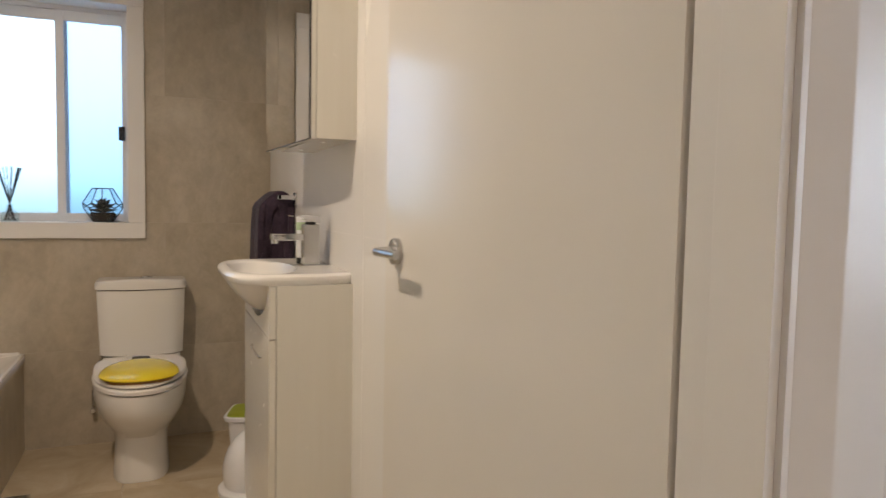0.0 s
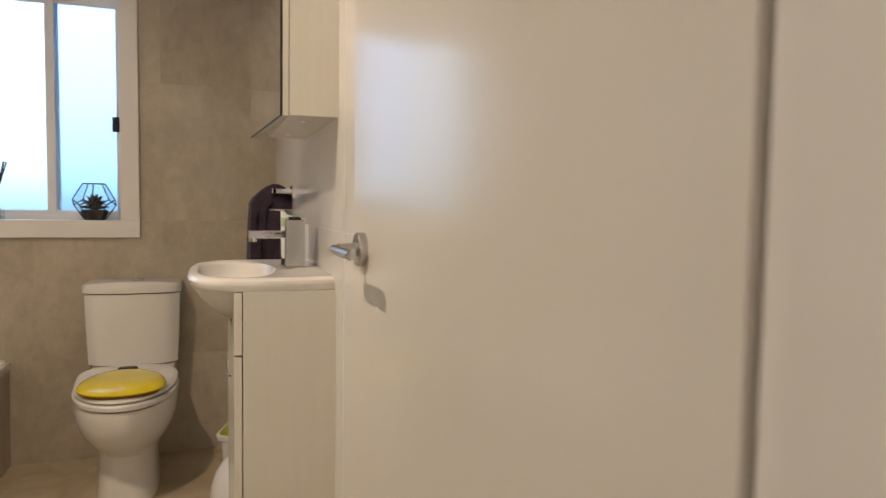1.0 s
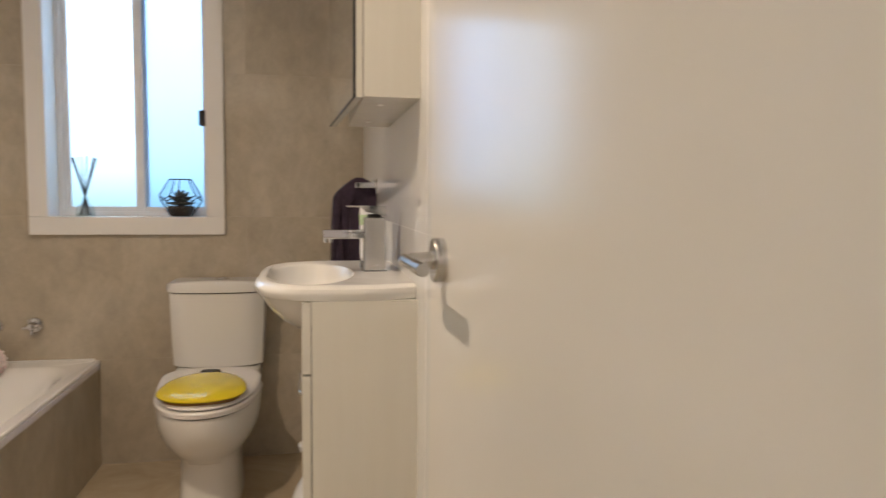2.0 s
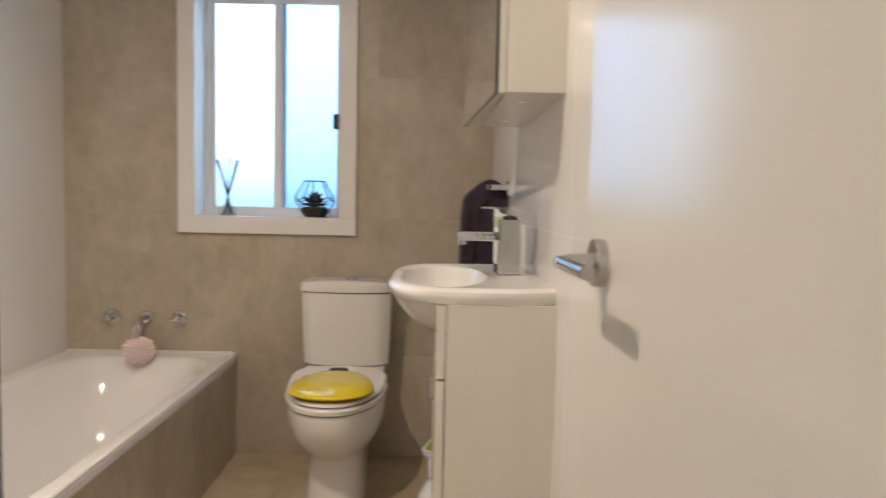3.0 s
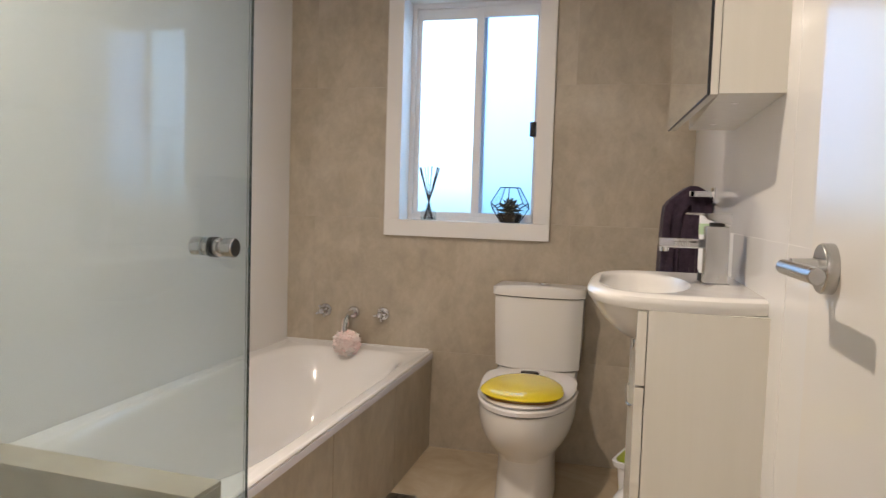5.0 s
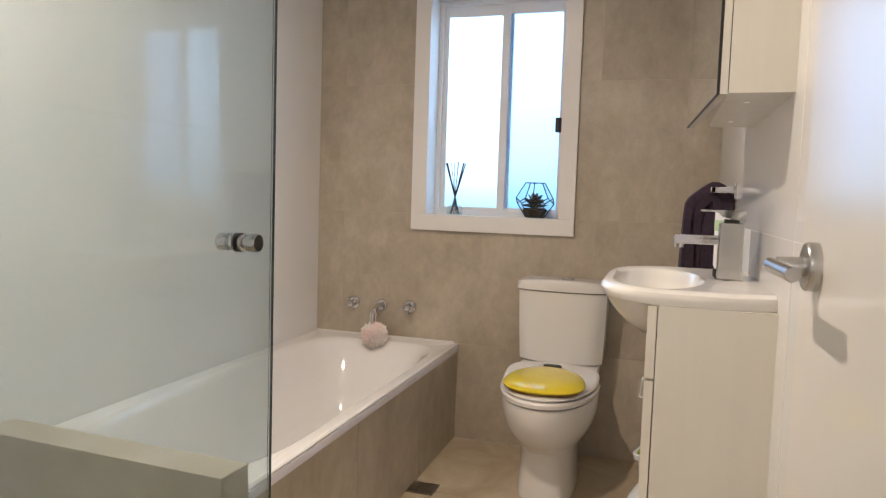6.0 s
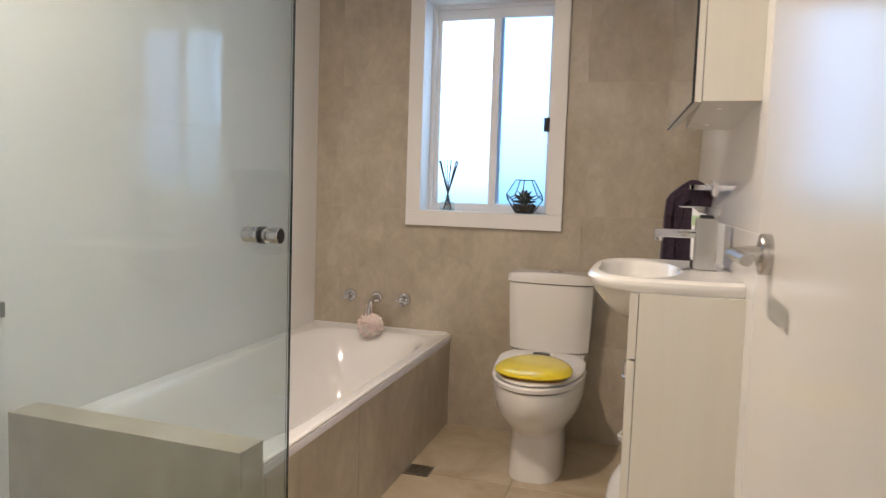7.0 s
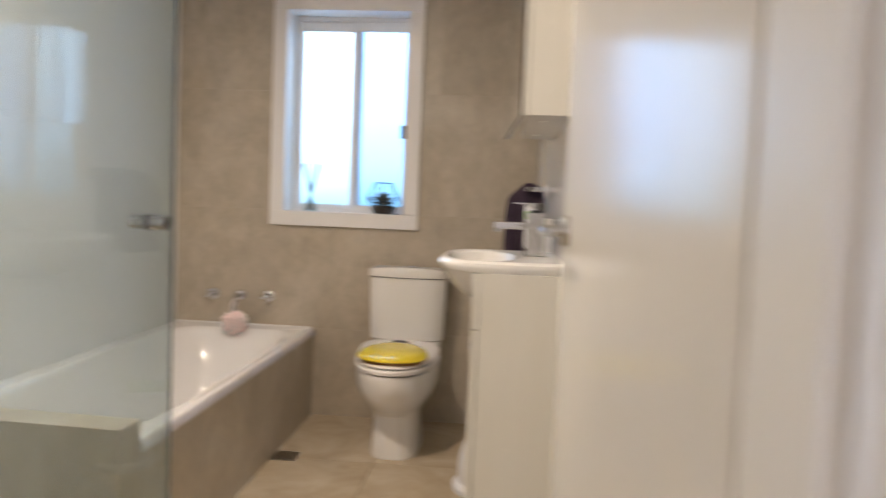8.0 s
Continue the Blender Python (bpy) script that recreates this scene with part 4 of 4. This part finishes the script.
# ---------------------------------------------------------------- waste bin and brush holder
def build_bin():
    cx, cy = -0.138, -0.520
    b = thing("waste_bin", (cx, cy, 0), "square white plastic waste bin with lime green lid", "waste bin")
    turn = Matrix.Translation((cx, cy, 0)) @ Matrix.Rotation(radians(-18), 4, "Z") @ Matrix.Translation((-cx, -cy, 0))

    def square(rows, power=7.0):
        bm = made(rings, [oval(cx, cy, z, r, r * 0.92, power, 48) for z, r in rows])
        bmesh.ops.transform(bm, matrix=turn, verts=bm.verts)
        return bm

    part("bucket", square(((0.0, 0.080), (0.004, 0.084), (0.12, 0.094), (0.222, 0.102))), BIN_WHITE, b)
    part("rim", square(((0.216, 0.103), (0.222, 0.114), (0.240, 0.118), (0.243, 0.114), (0.241, 0.106))), BIN_WHITE, b, "flared white rim")
    part("lid", square(((0.2415, 0.105), (0.245, 0.105), (0.247, 0.100), (0.248, 0.05))), LIME, b, "lime green lid")
    return b


def build_brush_holder():
    cx, cy = -0.188, -0.800
    b = thing("toilet_brush_holder", (cx, cy, 0), "rounded white plastic toilet brush holder on a wide foot", "brush holder")
    part("foot", made(rings, [oval(cx, cy, z, 0.118 + g, 0.118 + g, 2.2, 40) for z, g in ((0.0, 0.002), (0.006, 0.008), (0.022, 0.008), (0.032, -0.006))]), BIN_WHITE, b)
    part("bowl", made(rings, [oval(cx, cy, z, r, r, 2.1, 40) for z, r in ((0.030, 0.100), (0.06, 0.107), (0.10, 0.108), (0.14, 0.102), (0.18, 0.088), (0.215, 0.066), (0.24, 0.040), (0.252, 0.022))]), BIN_WHITE, b)
    part("handle", made(turned, (cx, cy, 0.250), (0, 0, 1), [(0.0, 0.020), (0.006, 0.012), (0.070, 0.009), (0.078, 0.005)], 16), BIN_WHITE, b, "slim white brush handle")
    return b


build_brush_holder()
build_bin()


# ---------------------------------------------------------------- shower screen
GX = -0.925


def build_screen():
    s = thing("shower_door", (GX, -2.3, 0.02), "clear frameless glass shower door with round chrome knob", "shower door")
    y0, y1, z0, z1 = -2.655, -1.918, 0.03, 2.02
    pane = part("pane", boxes((GX - 0.004, GX + 0.004, y0 + 0.001, y1 - 0.001, z0, z1)), SCREEN_GLASS, s, smooth=False)
    pane.visible_shadow = False
    part("edge", boxes((GX - 0.0002, GX + 0.004, y1 - 0.001, y1 + 0.0012, z0, z1)), GLASS_EDGE, s, "dark polished glass edge", smooth=False)
    part("arris", boxes((GX - 0.004, GX - 0.0032, y1 - 0.001, y1, z0, z1)), GLASS_EDGE, s, "dark polished glass edge", smooth=False)
    part("edge", boxes((GX - 0.004, GX + 0.004, y0, y0 + 0.001, z0, z1)), GLASS_EDGE, s, "dark polished glass edge", smooth=False)
    ky, kz = -2.026, 1.036
    for side, nm in ((1, "knob"), (-1, "knob")):
        prof = [(0.004, 0.012), (0.006, 0.0155), (0.012, 0.0155), (0.014, 0.0115), (0.017, 0.011), (0.020, 0.0155), (0.036, 0.0165), (0.039, 0.0150)]
        k = part(nm, made(turned, (GX, ky, kz), (side, 0, 0), prof, 26), CHROME, s, "round chrome door knob")
        part("knob_face", made(turned, (GX + side * 0.039, ky, kz), (side, 0, 0), [(0.0, 0.0140), (0.0008, 0.0140)], 26), BLACK if side > 0 else CHROME, k)
        part("washer", made(turned, (GX + side * 0.004, ky, kz), (side, 0, 0), [(0.0, 0.017), (0.001, 0.017)], 26), BLACK, k)
    return s


build_screen()


def build_fixed_panel():
    s = thing("shower_panel", (GX, -2.84, 0.02), "clear fixed glass panel beside the shower door", "shower panel")
    pane = part("pane", boxes((GX - 0.004, GX + 0.004, -3.033, -2.669, 0.004, 2.02)), SCREEN_GLASS, s, smooth=False)
    pane.visible_shadow = False
    part("edge", boxes((GX - 0.004, GX + 0.004, -2.669, -2.668, 0.004, 2.02)), GLASS_EDGE, s, "dark polished glass edge", smooth=False)
    for z in (0.3, 1.75):
        part("hinge", boxes((GX - 0.014, GX + 0.014, -2.71, -2.61, z - 0.045, z + 0.045), bevel=0.003), CHROME, s, "chrome glass hinge")


build_fixed_panel()


def build_bracket():
    b = thing("wall_bracket", (X0, -1.81, 0.787), "small satin chrome bracket on the white tiled wall", "wall bracket")
    part("plate", boxes((X0, X0 + 0.016, -1.846, -1.808, 0.766, 0.808), bevel=0.003), SATIN, b)
    part("screw", made(turned, (X0 + 0.016, -1.827, 0.787), (1, 0, 0), [(0.0, 0.006), (0.002, 0.006), (0.003, 0.004)], 14), SATIN, b)


build_bracket()


# ---------------------------------------------------------------- floor waste
def build_drain():
    cx, cy, h = -1.047, -0.602, 0.052
    d = thing("floor_drain", (cx, cy, 0), "square metal floor waste grate in the tiles", "floor drain")
    fr = bmesh.new()
    for a in (-1, 1):
        box(fr, cx - h, cx + h, cy + a * (h - 0.004) - 0.004, cy + a * (h - 0.004) + 0.004, -0.004, 0.003)
        box(fr, cx + a * (h - 0.004) - 0.004, cx + a * (h - 0.004) + 0.004, cy - h + 0.008, cy + h - 0.008, -0.004, 0.003)
    part("frame", fr, STEEL, d)
    # a flat black sheet under the bars paints the shaded depth of the drain
    part("pit_shade", boxes((cx - h + 0.008, cx + h - 0.008, cy - h + 0.008, cy + h - 0.008, -0.006, -0.002)), BLACK, d)
    for i in range(7):
        y = cy - h + 0.014 + i * 0.0127
        for k in range(3):
            x = cx - 0.030 + k * 0.030
            part("bar", boxes((x - 0.0135, x + 0.0135, y - 0.0042, y + 0.0042, -0.002, 0.002)), STEEL, d)


build_drain()


# ---------------------------------------------------------------- ceiling downlight
def build_downlight(x, y, watts):
    d = thing("downlight", (x, y, TOP), "recessed round white ceiling downlight, lit", "downlight", "downlights")
    part("ring", made(turned, (x, y, TOP), (0, 0, -1), [(0.0, 0.052), (0.003, 0.052), (0.005, 0.048), (0.004, 0.036), (0.001, 0.034)], 28), SASH, d)
    part("lens", made(turned, (x, y, TOP), (0, 0, -1), [(0.001, 0.033), (0.002, 0.033)], 24), LAMP_FACE, d, "glowing lens")
    data = bpy.data.lights.new("downlight_beam", "AREA")
    data.shape, data.size, data.energy, data.color = "DISK", 0.045, watts, (1.0, 0.795, 0.585)
    data.spread = radians(165)
    lamp = new("downlight_beam", data)
    lamp.location = (x, y, TOP - 0.012)
    return d


build_downlight(-1.03, -1.98, LAMP_WATTS)
build_downlight(-0.83, -5.45, HALL_WATTS)

# ---------------------------------------------------------------- tiles
def strips(a, b, step, start, gap):
    """Stretches between joints that lie at start + k * step, clipped to a..b."""
    k = math.floor((a - start) / step)
    out = []
    while start + k * step < b:
        lo, hi = max(a, start + k * step + gap / 2), min(b, start + (k + 1) * step - gap / 2)
        if hi - lo > 0.004:
            out.append((lo, hi, k))
        k += 1
    return out


MESHES = {}


def tile_piece(parent, mat, rects, make, tilt=None):
    """One tile; rects are its pieces in the plane, make() turns a rect into a box."""
    bm = bmesh.new()
    c = Vector(make(*rects[0])[0])
    bevel = (0.0002 if mat is WHITE_TILE else 0.0008) if len(rects) == 1 else 0.0
    for r in rects:
        lo, hi = make(*r)
        box(bm, lo[0] - c.x, hi[0] - c.x, lo[1] - c.y, hi[1] - c.y, lo[2] - c.z, hi[2] - c.z, bevel, 1)
    key = (mat.name, tuple(round(v, 3) for r in rects for lo_hi in [make(*r)] for v in (Vector(lo_hi[1]) - Vector(lo_hi[0]))), tuple(round(v, 3) for r in rects for v in (Vector(make(*r)[0]) - c)))
    if key in MESHES:
        bm.free()
        me = MESHES[key]
    else:
        me = MESHES[key] = mesh_of("tile", bm, mat, False)
    ob = new("tile", me)
    ob.parent = parent
    ob.location = c
    if tilt:
        ob.rotation_euler = tilt
    return ob


def cut(u0, u1, v0, v1, hole):
    """A rect less a rectangular hole, as rects that butt without a joint."""
    if hole is None:
        return [(u0, u1, v0, v1)]
    a0, a1, b0, b1 = hole
    if u1 <= a0 or u0 >= a1 or v1 <= b0 or v0 >= b1:
        return [(u0, u1, v0, v1)]
    out = []
    if u0 < a0:
        out.append((u0, a0, v0, v1))
    if u1 > a1:
        out.append((a1, u1, v0, v1))
    m0, m1 = max(u0, a0), min(u1, a1)
    if v0 < b0:
        out.append((m0, m1, v0, b0))
    if v1 > b1:
        out.append((m0, m1, b1, v1))
    return out


def tiled(parent, mat, us, vs, make, step, start, stagger=0.0, gap=0.003, hole=None, tilt=0.0, seed=1):
    rnd = random.Random(seed)
    for v0, v1, row in strips(*vs, step[1], start[1], gap):
        for u0, u1, _ in strips(*us, step[0], start[0] + stagger * (row % 2), gap):
            rects = cut(u0, u1, v0, v1, hole)
            if rects:
                t = tuple(radians(rnd.gauss(0, tilt)) for _ in range(3)) if tilt else None
                tile_piece(parent, mat, rects, make, t)


HOLE = (WX0 - 0.02, WX1 + 0.02, WZ0 - 0.02, WZ1 + 0.02)
tiled(wall_north, WALL_TILE, (X0, X1), (0.0, TOP), lambda u0, u1, v0, v1: ((u0, Y1, v0), (u1, Y1 + SKIN + 0.002, v1)), (1.2, 0.6), (-0.494, 0.448), 0.6, 0.0018, HOLE)
tiled(wall_west, WHITE_TILE, (Y0, Y1 - 0.002), (0.0, TOP), lambda u0, u1, v0, v1: ((X0 - SKIN - 0.002, u0, v0), (X0, u1, v1)), (0.6, 0.6), (-0.002, 0.748), 0.0, 0.0005, None, 0.018, 5)
tiled(wall_east, WHITE_TILE, (Y0 + 0.002, Y1 - 0.002), (0.0, TOP), lambda u0, u1, v0, v1: ((X1, u0, v0), (X1 + SKIN + 0.002, u1, v1)), (0.6, 1.2), (-1.74, 1.068), 0.0, 0.0005, None, 0.025, 8)
tiled(bath_front, WALL_TILE, (HALF_Y0, Y1), (0.0, RIM - 0.039), lambda u0, u1, v0, v1: ((TX - SKIN - 0.002, u0, v0), (TX, u1, v1)), (0.6, 0.6), (-0.51, -0.16), 0.0, 0.0025)
tiled(half_wall, WALL_TILE, (X0, TX + 0.004), (0.0, HALF_Z), lambda u0, u1, v0, v1: ((u0, HALF_Y0, v0), (u1, HALF_Y0 + SKIN, v1)), (1.2, 0.6), (-1.9, -0.09), 0.0, 0.0025)
tiled(half_wall, WALL_TILE, (X0, TX + 0.004), (HALF_Y0, HALF_Y1), lambda u0, u1, v0, v1: ((u0, v0 - 0.0006, HALF_Z - SKIN), (u1, v1, HALF_Z + 0.001)), (1.2, 0.6), (-1.9, -1.9), 0.0, 0.0025)
tiled(half_wall, WALL_TILE, (HALF_Y0 + 0.009, HALF_Y1), (0.0, HALF_Z - 0.009), lambda u0, u1, v0, v1: ((TX + 0.004 - SKIN, u0, v0), (TX + 0.004, u1, v1)), (1.2, 0.6), (-2.2, -0.09), 0.0, 0.0025)
tiled(floor, FLOOR_TILE, (X0, X1), (Y0 - 0.10, Y1), lambda u0, u1, v0, v1: ((u0, v0, -SKIN - 0.002), (u1, v1, 0.0)), (0.6, 0.6), (-0.665, -0.615), 0.0, 0.003, (-1.101, -0.993, -0.656, -0.548))

# the half wall runs a little askew to the room, turning about its end at the bath front
corner = Matrix.Translation((TX, HALF_Y1, 0))
half_wall.matrix_world = corner @ Matrix.Rotation(radians(-2.6), 4, "Z") @ corner.inverted()
